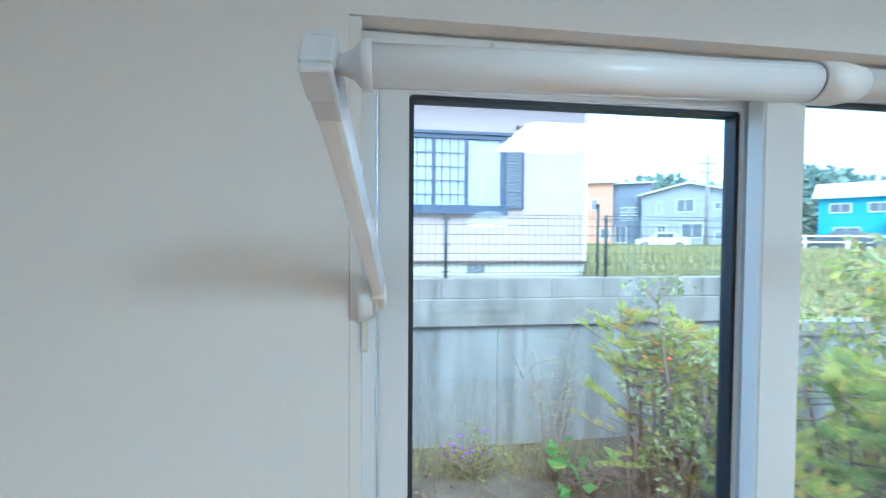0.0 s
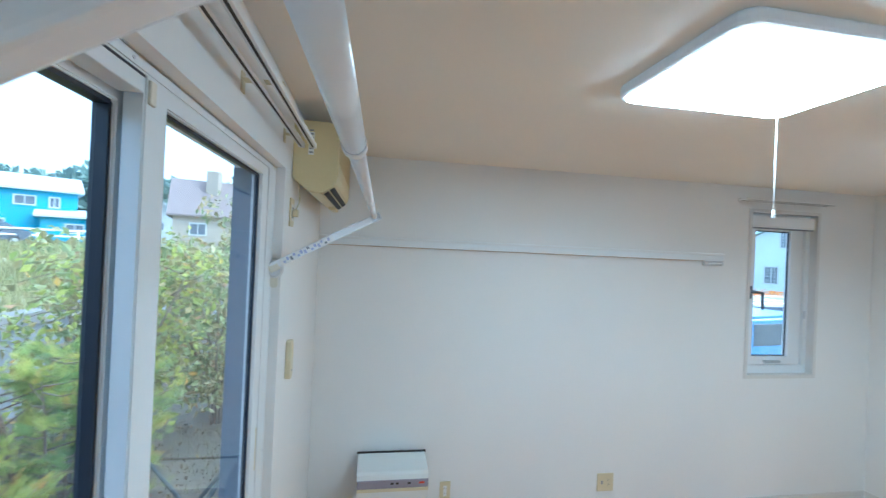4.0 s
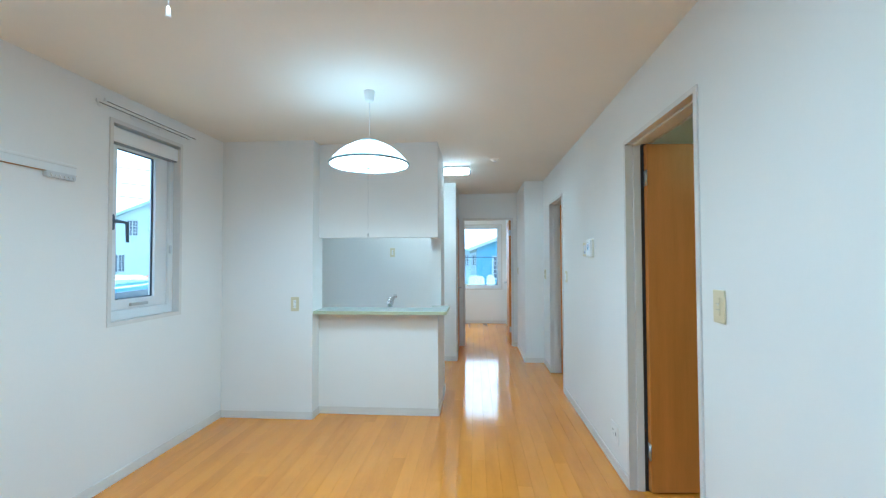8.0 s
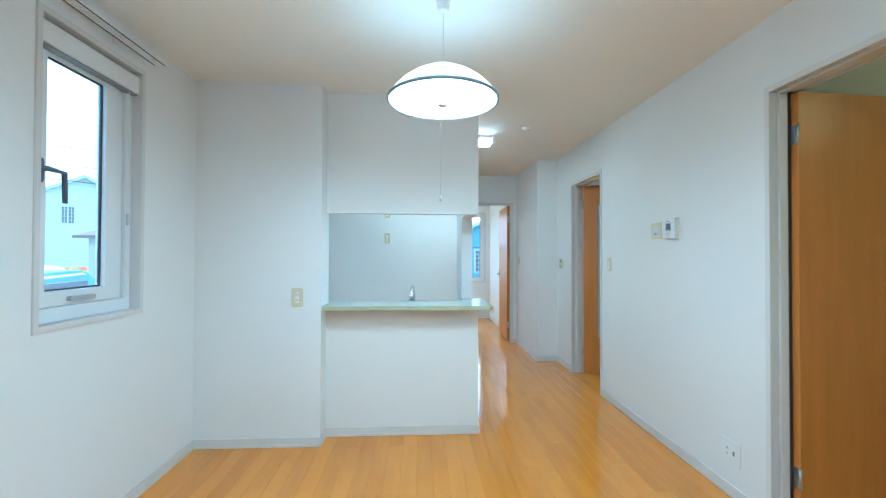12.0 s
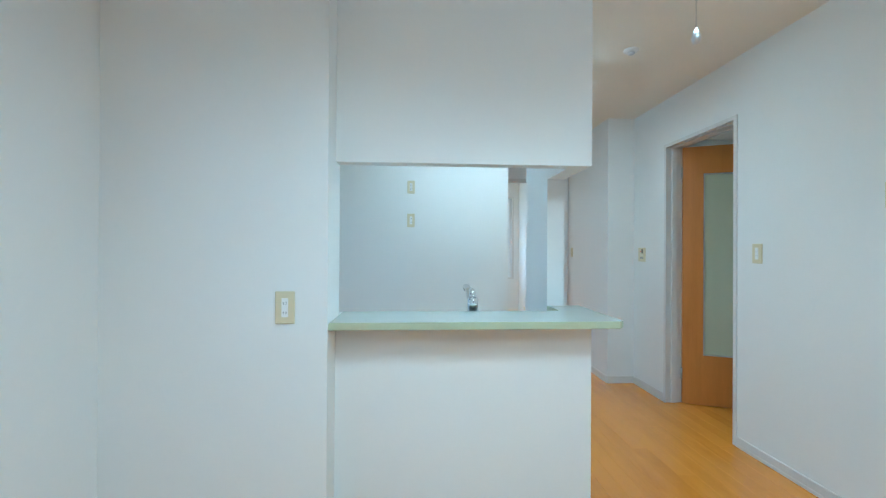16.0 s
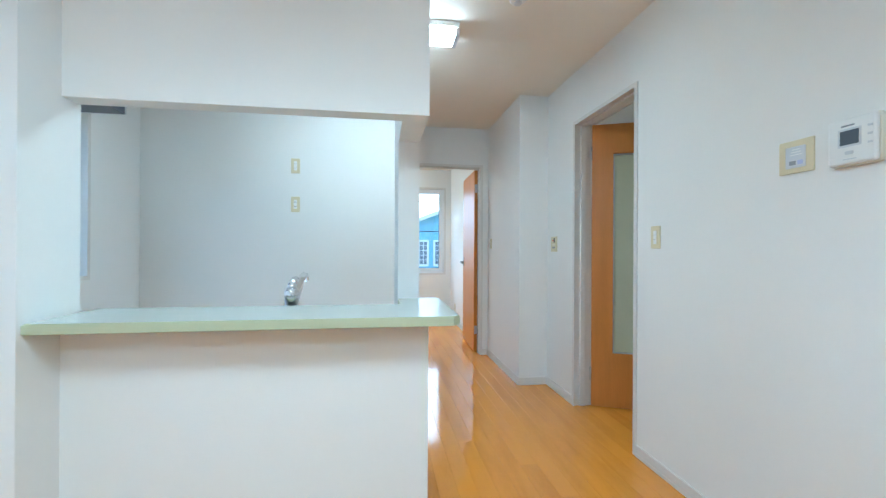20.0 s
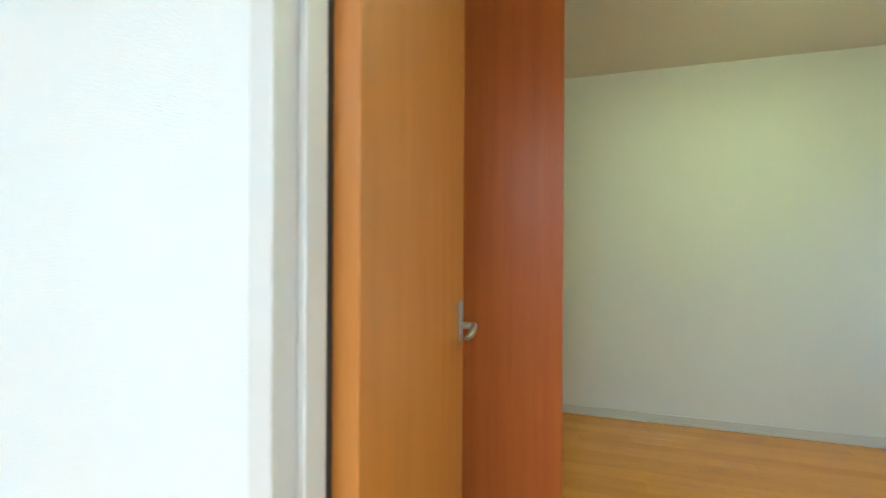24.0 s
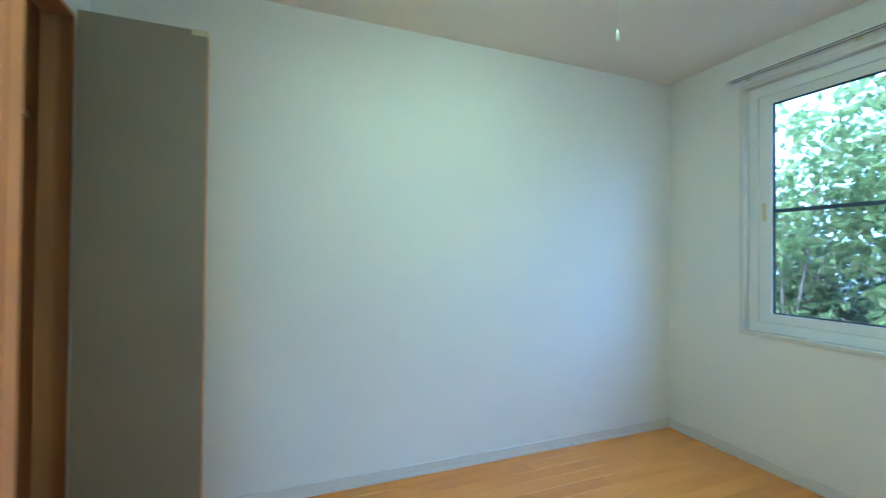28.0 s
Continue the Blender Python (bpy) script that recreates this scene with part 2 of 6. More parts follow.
M_PURPLE = material("purple_petals", (0.30, 0.10, 0.55), 0.7, var=0.1)
M_HIP = material("rose_hip_skin", (0.70, 0.13, 0.03), 0.4, var=0.1)
M_FLOWER = leaf_material("orange_flowers", (0.5, 0.13, 0.02), (0.7, 0.28, 0.04), (0.15, 0.2, 0.05))
M_FIELD = material("field_turf", (0.21, 0.23, 0.10), 0.95, var=0.3, scale=0.5, second=(0.33, 0.29, 0.18), bump=0.02, bscale=12)


# ---- mesh helpers ----
def link(name, bm, mats, parent=None, label=""):
    me = bpy.data.meshes.new(name)
    bm.to_mesh(me)
    bm.free()
    for m in (mats if isinstance(mats, (list, tuple)) else [mats]):
        me.materials.append(m)
    ob = new(name, me)
    if parent is not None:
        ob.parent = parent
        base = parent.matrix_basis.inverted() if parent.parent is None else Matrix.Identity(4)
        ob.matrix_parent_inverse = base
    if label:
        tagged(ob, label)
    return ob


def part(name, bm, mats, parent, label=""):
    return link(name, bm, mats, parent, label)


def thing(name, place, label, category, group="", kind=""):
    ob = new(name)
    ob.empty_display_size = 0.1
    ob.matrix_basis = Matrix.Translation(place)
    return tagged(ob, label, category, group, kind)


def box(x0, x1, y0, y1, z0, z1, bev=0.0, bm=None, seg=2, mat=0):
    own = bm is None
    bm = bm or bmesh.new()
    vs = [bm.verts.new((x, y, z)) for z in (z0, z1) for x, y in ((x0, y0), (x1, y0), (x1, y1), (x0, y1))]
    fs = [(0, 3, 2, 1), (4, 5, 6, 7), (0, 1, 5, 4), (1, 2, 6, 5), (2, 3, 7, 6), (3, 0, 4, 7)]
    faces = [bm.faces.new([vs[i] for i in f]) for f in fs]
    for f in faces:
        f.material_index = mat
    if bev:
        es = list({e for f in faces for e in f.edges})
        r = bmesh.ops.bevel(bm, geom=es, offset=bev, segments=seg, affect="EDGES", profile=0.5)
        for f in r["faces"]:
            f.material_index = mat
    return bm


def rbox(x0, x1, y0, y1, z0, z1, axis, rad, bm=None, seg=4, bev=0.0):
    """A slab whose corners are rounded round the given axis."""
    bm = bm or bmesh.new()
    lo = {"x": (y0, y1, z0, z1), "y": (x0, x1, z0, z1), "z": (x0, x1, y0, y1)}[axis]
    h0, h1 = {"x": (x0, x1), "y": (y0, y1), "z": (z0, z1)}[axis]
    ring = []
    for cx, cy, a in ((lo[1] - rad, lo[3] - rad, 0), (lo[0] + rad, lo[3] - rad, 90), (lo[0] + rad, lo[2] + rad, 180), (lo[1] - rad, lo[2] + rad, 270)):
        for i in range(seg + 1):
            t = radians(a + 90 * i / seg)
            ring.append((cx + rad * math.cos(t), cy + rad * math.sin(t)))
    put = {"x": lambda u, v, h: (h, u, v), "y": lambda u, v, h: (u, h, v), "z": lambda u, v, h: (u, v, h)}[axis]
    a = [bm.verts.new(put(u, v, h0)) for u, v in ring]
    b = [bm.verts.new(put(u, v, h1)) for u, v in ring]
    n = len(ring)
    caps = [bm.faces.new(a[::-1]), bm.faces.new(b)]
    for i in range(n):
        bm.faces.new((a[i], a[(i + 1) % n], b[(i + 1) % n], b[i]))
    bmesh.ops.recalc_face_normals(bm, faces=list(bm.faces))
    if bev:
        es = list({e for f in caps for e in f.edges})
        bmesh.ops.bevel(bm, geom=es, offset=bev, segments=2, affect="EDGES", profile=0.5)
    return bm


def tube(points, radii, seg=12, bm=None, caps=True):
    bm = bm or bmesh.new()
    pts = [Vector(p) for p in points]
    if not isinstance(radii, (list, tuple)):
        radii = [radii] * len(pts)
    rings = []
    for i, p in enumerate(pts):
        d = (pts[min(i + 1, len(pts) - 1)] - pts[max(i - 1, 0)]).normalized()
        up = Vector((0, 0, 1)) if abs(d.z) < 0.95 else Vector((1, 0, 0))
        u = d.cross(up).normalized()
        v = u.cross(d)
        rings.append([bm.verts.new(p + (u * math.cos(t) + v * math.sin(t)) * radii[i]) for t in [2 * math.pi * k / seg for k in range(seg)]])
    for a, b in zip(rings, rings[1:]):
        for k in range(seg):
            f = bm.faces.new((a[k], a[(k + 1) % seg], b[(k + 1) % seg], b[k]))
            f.smooth = True
    if caps:
        bm.faces.new(rings[0])
        bm.faces.new(rings[-1][::-1])
    bmesh.ops.recalc_face_normals(bm, faces=list(bm.faces))
    return bm


def lathe(cx, cy, profile, seg=40, bm=None, smooth=True):
    bm = bm or bmesh.new()
    rings = [[bm.verts.new((cx + r * math.cos(2 * math.pi * k / seg), cy + r * math.sin(2 * math.pi * k / seg), z)) for k in range(seg)] for r, z in profile]
    for a, b in zip(rings, rings[1:]):
        for k in range(seg):
            f = bm.faces.new((a[k], a[(k + 1) % seg], b[(k + 1) % seg], b[k]))
            f.smooth = smooth
    return bm


def prism(outline, axis, h0, h1, bm=None):
    """A solid from an outline in the plane across the axis."""
    bm = bm or bmesh.new()
    put = {"x": lambda u, v, h: (h, u, v), "y": lambda u, v, h: (u, h, v), "z": lambda u, v, h: (u, v, h)}[axis]
    a = [bm.verts.new(put(u, v, h0)) for u, v in outline]
    b = [bm.verts.new(put(u, v, h1)) for u, v in outline]
    n = len(a)
    bm.faces.new(a[::-1])
    bm.faces.new(b)
    for i in range(n):
        bm.faces.new((a[i], a[(i + 1) % n], b[(i + 1) % n], b[i]))
    bmesh.ops.recalc_face_normals(bm, faces=list(bm.faces))
    return bm


def wall_mesh(along, c0, c1, a0, a1, z0, z1, holes=()):
    """A wall along x or y between c0 and c1 across, with holes (a0, a1, z0, z1) right through."""
    us = sorted({a0, a1, *[v for h in holes for v in h[:2]]})
    zs = sorted({z0, z1, *[v for h in holes for v in h[2:]]})
    us, zs = [u for u in us if a0 <= u <= a1], [z for z in zs if z0 <= z <= z1]

    def solid(i, k):
        if not (0 <= i < len(us) - 1 and 0 <= k < len(zs) - 1):
            return False
        u, z = (us[i] + us[i + 1]) / 2, (zs[k] + zs[k + 1]) / 2
        return not any(h[0] < u < h[1] and h[2] < z < h[3] for h in holes)

    bm = bmesh.new()
    seen = {}

    def v(u, c, z):
        key = (u, c, z)
        if key not in seen:
            seen[key] = bm.verts.new((u, c, z) if along == "x" else (c, u, z))
        return seen[key]

    for i in range(len(us) - 1):
        for k in range(len(zs) - 1):
            if not solid(i, k):
                continue
            p, q, r, s = us[i], us[i + 1], zs[k], zs[k + 1]
            bm.faces.new((v(p, c0, r), v(q, c0, r), v(q, c0, s), v(p, c0, s)))
            bm.faces.new((v(p, c1, s), v(q, c1, s), v(q, c1, r), v(p, c1, r)))
            if not solid(i - 1, k):
                bm.faces.new((v(p, c0, s), v(p, c1, s), v(p, c1, r), v(p, c0, r)))
            if not solid(i + 1, k):
                bm.faces.new((v(q, c0, r), v(q, c1, r), v(q, c1, s), v(q, c0, s)))
            if not solid(i, k - 1):
                bm.faces.new((v(p, c0, r), v(p, c1, r), v(q, c1, r), v(q, c0, r)))
            if not solid(i, k + 1):
                bm.faces.new((v(p, c0, s), v(q, c0, s), v(q, c1, s), v(p, c1, s)))
    bmesh.ops.recalc_face_normals(bm, faces=list(bm.faces))
    return bm


def wall(name, along, c0, c1, a0, a1, z0=0.0, z1=2.4, holes=(), mat=None, label="white textured wallpaper wall"):
    return tagged(link(name, wall_mesh(along, c0, c1, a0, a1, z0, z1, holes), mat or M_WALL), label, "wall", kind="structure")


# ---- structure: one flat, x to the right, y along the living room ----
RW = 3.115          # living room's right wall
PW = 3.245          # its far face, in the bedroom
BX, BY0, BY1 = 5.903, 0.252, 3.56   # bedroom
KB = 6.40           # kitchen back wall
HB = 7.40           # hall end wall
RB = 9.75           # back room's far wall

wall("wall_left", "y", -0.16, 0.0, -0.16, RB + 0.16, -0.3, 2.55, [(3.145, 3.73, 0.98, 2.21), (5.2, 5.84, 0.95, 1.95)])
wall("wall_window", "x", -0.16, 0.0, 0.0, RW, -0.3, 2.55, [(1.07, 2.615, 0.0, 2.10)])
wall("wall_right", "y", RW, PW, -0.16, KB, 0.0, 2.4, [(2.518, 3.348, 0.0, 2.061), (5.155, 5.906, 0.0, 2.037)])
wall("wall_nook", "x", KB - 0.015, HB, 2.87, PW, 0.0, 2.4)
wall("wall_kitchen_back", "x", KB, KB + 0.1, 0.0, 1.955)
wall("wall_hall_left", "y", 1.855, 1.955, KB + 0.1, HB, 0.0, 2.4, [(6.66, 7.37, 0.0, 2.0)])
wall("wall_hall_end", "x", HB, HB + 0.12, 0.0, 2.99, 0.0, 2.4, [(2.022, 2.806, 0.0, 2.01)])
wall("wall_pillar", "x", 4.27, 4.50, 0.0, 0.815)
wall("wall_counter", "x", 4.42, 4.50, 0.815, 1.80, 0.0, 0.888)
wall("wall_beam", "x", 4.42, 4.49, 0.815, 1.80, 1.555, 2.4)
# side wall of the kitchen, notched between counter and beam
tagged(link("wall_kitchen_side", prism([(4.42, 0), (5.17, 0), (5.17, 2.4), (4.42, 2.4), (4.42, 1.555), (4.76, 1.555), (4.76, 0.888), (4.42, 0.888)],
                                      "x", 1.80, 1.885), M_WALL), "white wallpapered stub wall beside the kitchen counter", "wall", kind="structure")
wall("wall_back_far", "x", RB, RB + 0.16, 0.0, 2.99, -0.3, 2.55, [(0.88, 2.762, 0.735, 2.09)])
wall("wall_back_right", "y", 2.87, 2.99, HB + 0.12, RB)
wall("wall_bedroom_window", "x", BY0 - 0.16, BY0, PW, BX, -0.3, 2.55, [(3.79, 5.391, 0.758, 2.187)])
wall("wall_bedroom_far", "y", BX, BX + 0.16, BY0 - 0.16, 4.36, -0.3, 2.55)
wall("wall_closet_front", "x", BY1, BY1 + 0.1, PW, BX, 0.0, 2.4, [(4.345, 5.765, 0.0, 2.115)])
wall("wall_closet_back", "x", 4.26, 4.36, PW, BX)
wall("wall_closet_side", "y", 4.05, 4.15, BY1 + 0.1, 4.26)
# The far wall's hole takes an unseen window, added to light the entry room.
wall("wall_entry_far", "y", 4.70, 4.80, 4.36, 7.0, -0.3, 2.55, [(5.0, 6.4, 0.9, 2.0)])
wall("wall_entry_end", "x", 7.0, 7.1, PW, 4.70)


def slab(name, x0, x1, y0, y1, z0, z1, mat, label, category):
    return tagged(link(name, box(x0, x1, y0, y1, z0, z1), mat), label, category, kind="structure")


slab("ceiling_living", 0.0, RW, 0.0, KB, 2.4, 2.55, M_CEIL, "off-white papered ceiling", "ceiling")
slab("ceiling_hall", 0.0, PW, KB, HB, 2.4, 2.55, M_CEIL, "off-white papered ceiling of the hall", "ceiling")
slab("ceiling_back", 0.0, 2.99, HB, RB, 2.4, 2.55, M_CEIL, "off-white papered ceiling of the back room", "ceiling")
slab("ceiling_bedroom", RW, BX, BY0, 4.36, 2.4, 2.55, M_CEIL, "off-white papered bedroom ceiling", "ceiling")
slab("ceiling_entry", RW, 4.80, 4.36, 7.1, 2.4, 2.55, M_CEIL, "pale ceiling of the entry room", "ceiling")
slab("ceiling_cap", RW, PW, -0.16, BY0, 2.4, 2.55, M_CEIL, "wall head between the rooms", "ceiling")

FLOORS = {}
for nm, x0, x1, y0, y1, lab in (("floor_living", 0.0, RW + 0.065, 0.0, RB, "glossy orange wooden plank floor of living room, hall and back room"),
                                ("floor_bedroom", RW + 0.065, BX, BY0, 4.26, "glossy orange wooden plank floor of the bedroom"),
                                ("floor_entry", RW + 0.065, 4.70, 4.26, 7.0, "orange wooden plank floor of the entry room")):
    FLOORS[nm] = (slab(nm, x0, x1, y0, y1, -0.3, -0.013, M_SUB, lab, "floor"), x0, x1, y0, y1)


# ---- baseboards ----
BASE_H, BASE_T = 0.062, 0.009


def baseboard(x0, y0, x1, y1, nx, ny):
    """Along the wall line from (x0, y0) to (x1, y1); (nx, ny) points into the room."""
    lo = (min(x0, x1, x0 + nx * BASE_T, x1 + nx * BASE_T), max(x0, x1, x0 + nx * BASE_T, x1 + nx * BASE_T))
    la = (min(y0, y1, y0 + ny * BASE_T, y1 + ny * BASE_T), max(y0, y1, y0 + ny * BASE_T, y1 + ny * BASE_T))
    bm = box(*lo, *la, 0.0, BASE_H, 0.0025)
    ob = link("baseboard", bm, M_TRIM)
    tagged(ob, "grey-beige skirting board along the wall", "baseboard", kind="structure")
    # shadow groove above the lower lip
    e = 0.0022
    g = box(lo[0] - abs(ny) * 0 - (e if nx else 0), lo[1] + (e if nx else 0), la[0] - (e if ny else 0), la[1] + (e if ny else 0), 0.0, 0.018, 0.001)
    part("lip", g, M_TRIM, ob)


for seg in ((0, 0, 0, 4.27, 1, 0), (0, 4.27, 0.815, 4.27, 0, -1), (0.815, 4.27, 0.815, 4.42, 1, 0), (0.815, 4.42, 1.885, 4.42, 0, -1), (1.885, 4.42, 1.885, 5.17, 1, 0),
            (RW, 0, RW, 2.512, -1, 0), (RW, 3.354, RW, 5.148, -1, 0), (RW, 5.912, RW, KB - 0.015, -1, 0), (2.87, KB - 0.015, RW, KB - 0.015, 0, -1), (2.87, KB - 0.015, 2.87, HB, -1, 0),
            (2.812, HB, 2.87, HB, 0, -1), (0.0, KB, 1.955, KB, 0, -1), (1.955, KB, 1.955, 6.65, 1, 0), (1.955, 7.38, 1.955, HB, 1, 0), (0, 0, 1.065, 0, 0, 1), (2.645, 0, RW, 0, 0, 1),
            (BX, BY0, BX, BY1, -1, 0), (PW, BY0, BX, BY0, 0, 1), (PW, BY0, PW, 2.512, 1, 0), (PW, BY1, 4.34, BY1, 0, -1), (5.77, BY1, BX, BY1, 0, -1),
            (0, RB, 2.87, RB, 0, -1), (2.87, HB + 0.12, 2.87, RB, -1, 0), (4.70, 4.36, 4.70, 7.0, -1, 0), (0, 4.5, 0, KB, 1, 0)):
    baseboard(*seg)


# ---- doors ----
def casing(name, axis, face, a0, a1, z1, toward, depth, label, mat=None, gap_mat=None, arch=True):
    """Lining and architrave of a doorway in a wall; face: the wall face seen, toward: +1 or -1 out of it, depth: the wall's thickness."""
    if axis == "y":
        c = (face, (a0 + a1) / 2, 0)
    else:
        c = ((a0 + a1) / 2, face, 0)
    top = tagged(thing(name, c, label, "door frame"), kind="structure")
    W, T, L, K = 0.005, 0.009, 0.015, 0.022

    def bar(nm, u0, u1, c0, c1, z0, z1, bev=0.002, m=None):
        lo, hi = min(c0, c1), max(c0, c1)
        part(nm, box(lo, hi, u0, u1, z0, z1, bev) if axis == "y" else box(u0, u1, lo, hi, z0, z1, bev), m or mat or M_TRIM, top)

    for f, d in ((face, toward), (face - toward * depth, -toward)) if arch else ():
        bar("architrave", a0 - W, a0 + K, f, f + d * T, 0, z1 + W)
        bar("architrave", a1 - K, a1 + W, f, f + d * T, 0, z1 + W)
        bar("architrave", a0 + K, a1 - K, f, f + d * T, z1 - K, z1 + W)
    back = face - toward * depth
    bar("jamb_lining", a0, a0 + L, face - toward * 0.001, back + toward * 0.001, 0, z1, 0)
    bar("jamb_lining", a1 - L, a1, face - toward * 0.001, back + toward * 0.001, 0, z1, 0)
    bar("head_lining", a0 + L, a1 - L, face - toward * 0.001, back + toward * 0.001, z1 - L, z1, 0)
    s0, s1 = face - toward * (depth * 0.30), face - toward * (depth * 0.62)
    if arch:
        bar("door_stop", a0 + L, a0 + L + 0.012, s0, s1, 0, z1 - L)
    if arch:
        bar("door_stop", a1 - L - 0.012, a1 - L, s0, s1, 0, z1 - L)
    if arch:
        bar("door_stop", a0 + L + 0.012, a1 - L - 0.012, s0, s1, z1 - L - 0.012, z1 - L)
    # Strip colours the shadow gap beside the hinged edge, near-black unless another material is given.
    bar("hinge_gap_strip", a1 - L - (0.006 if gap_mat is None else 0.003), a1 - L - 0.0005, face - toward * depth * (0.64 if gap_mat is None else 0.95), back + toward * 0.002, 0.002, z1 - L - 0.002, 0, gap_mat or M_DARK)
    return top


def lever(parent, at, out, along, z):
    """Handle with a rounded back plate on a leaf; out: the way out of the leaf, along: the way the lever points."""
    ax, ay = at
    ox, oy = out
    lx, ly = along
    hx, hy = abs(lx) * 0.018 + abs(ox) * 0.004, abs(ly) * 0.018 + abs(oy) * 0.004
    axis = "x" if abs(ox) > 0.5 else "y"
    c = (ax + ox * 0.004, ay + oy * 0.004)
    plate = part("handle_plate", rbox(c[0] - hx, c[0] + hx, c[1] - hy, c[1] + hy, z - 0.055, z + 0.065, axis, 0.0165, bev=0.002), M_ALU, parent, "satin aluminium back plate")
    zz = z - 0.006
    p = [(ax + ox * 0.006, ay + oy * 0.006, zz), (ax + ox * 0.045, ay + oy * 0.040, zz)]
    part("handle_neck", tube(p, 0.0095, 14), M_ALU, plate)
    q = [(ax + ox * d + lx * e, ay + oy * d + ly * e, zz + f) for e, d, f in ((-0.012, 0.040, 0.0), (0.01, 0.043, 0), (0.05, 0.046, -0.003), (0.09, 0.044, -0.008), (0.112, 0.038, -0.012))]
    part("handle_lever", tube(q, [0.008, 0.0105, 0.0095, 0.0085, 0.006], 12), M_ALU, plate)


def hinge(parent, x, y, z, out=(0, 0)):
    h = part("hinge", tube([(x, y, z - 0.045), (x, y, z + 0.045)], 0.0065, 10), M_ALU, parent, "satin steel butt hinge")
    return h


def leaf_at(name, pivot, turn, width, height, thick, mats, label, glass=None, handle=True, hinge_side=-1, cat="door", inset=0.042):
    """A door leaf standing open: built along +x from its hinge, then turned about z. hinge_side: -1 the leaf's body lies at -y of the pivot."""
    top = thing(name, (pivot[0], pivot[1], 0), label, cat)
    y0, y1 = (-thick, 0) if hinge_side < 0 else (0, thick)
    px, py = pivot
    holes = [glass] if glass else []
    bm = wall_mesh("x", py + y0, py + y1, px + 0.003, px + width, 0.008, height, [(px + g[0], px + g[1], g[2], g[3]) for g in holes])
    bmesh.ops.bevel(bm, geom=[e for e in bm.edges if e.is_manifold and e.calc_face_angle(0) > 1.0], offset=0.0018, segments=1, affect="EDGES")
    parts = [part("leaf", bm, mats, top)]
    if glass:
        ym = py + (y0 + y1) / 2
        g = glass
        parts.append(part("glass_panel", box(px + g[0], px + g[1], ym - 0.004, ym + 0.004, g[2], g[3]), M_FROST, top, "pale frosted glass panel"))
        for b in ((g[0], g[0] + 0.01, g[2], g[3]), (g[1] - 0.01, g[1], g[2], g[3]), (g[0] + 0.01, g[1] - 0.01, g[2], g[2] + 0.01), (g[0] + 0.01, g[1] - 0.01, g[3] - 0.01, g[3])):
            part("glazing_bead", box(px + b[0], px + b[1], py + y0 + 0.004, py + y1 - 0.004, b[2], b[3], 0.002), M_ALU, top)
    if handle:
        lever(top, (px + width - inset, py + y0), (0, -1), (-1, 0), 0.965)
        lever(top, (px + width - inset, py + y1), (0, 1), (-1, 0), 0.965)
    part("latch_plate", box(px + width - 0.0005, px + width + 0.0015, py + (y0 + y1) / 2 - 0.011, py + (y0 + y1) / 2 + 0.011, 0.88, 1.05), M_ALU, top, "steel latch plate")
    for z in (0.24, height - 0.20):
        hinge(top, px - 0.004, py + (y0 if hinge_side < 0 else y0) - 0.004, z)
        part("hinge_flap", box(px + 0.0005, px + 0.0025, py + y0 + 0.001, py + y1 - 0.004, z - 0.045, z + 0.045), M_ALU, top)
    top.matrix_basis = Matrix.Translation((px, py, 0)) @ Matrix.Rotation(radians(turn), 4, "Z")
    return top


casing("door_frame_bedroom", "y", RW, 2.518, 3.348, 2.061, -1, PW - RW, "grey-beige door frame between living room and bedroom")
leaf_at("bedroom_door", (3.214, 3.3295), 4.3, 0.757, 2.035, 0.038, M_DOOR, "orange wood veneer door standing open into the bedroom", hinge_side=-1, inset=0.063)
casing("door_frame_entry", "y", RW, 5.155, 5.906, 2.037, -1, PW - RW, "grey-beige door frame of the entry room", gap_mat=M_TRIM)
leaf_at("glazed_door", (3.238, 5.889), -24, 0.66, 2.012, 0.036, M_DOOR, "orange wood door with a tall frosted glass panel, standing open", glass=(0.145, 0.50, 0.39, 1.80), hinge_side=-1)
casing("door_frame_back", "x", HB, 2.022, 2.806, 2.01, -1, 0.12, "grey-beige door frame of the back room")
leaf_at("back_room_door", (2.785, HB + 0.125), 88, 0.73, 1.985, 0.036, M_DOOR, "orange wood veneer door standing open against the back room wall", hinge_side=1)
casing("door_frame_hall", "y", 1.955, 6.66, 7.37, 2.0, 1, 0.10, "grey-beige door frame in the hall")
hd = thing("hall_door", (1.93, 6.64, 0), "closed orange wood veneer door in the hall", "door")
part("leaf", box(1.925, 1.9585, 6.683, 7.347, 0.008, 1.977, 0.002), M_DOOR, hd)
lever(hd, (1.9585, 6.75), (1, 0), (0, 1), 0.965)

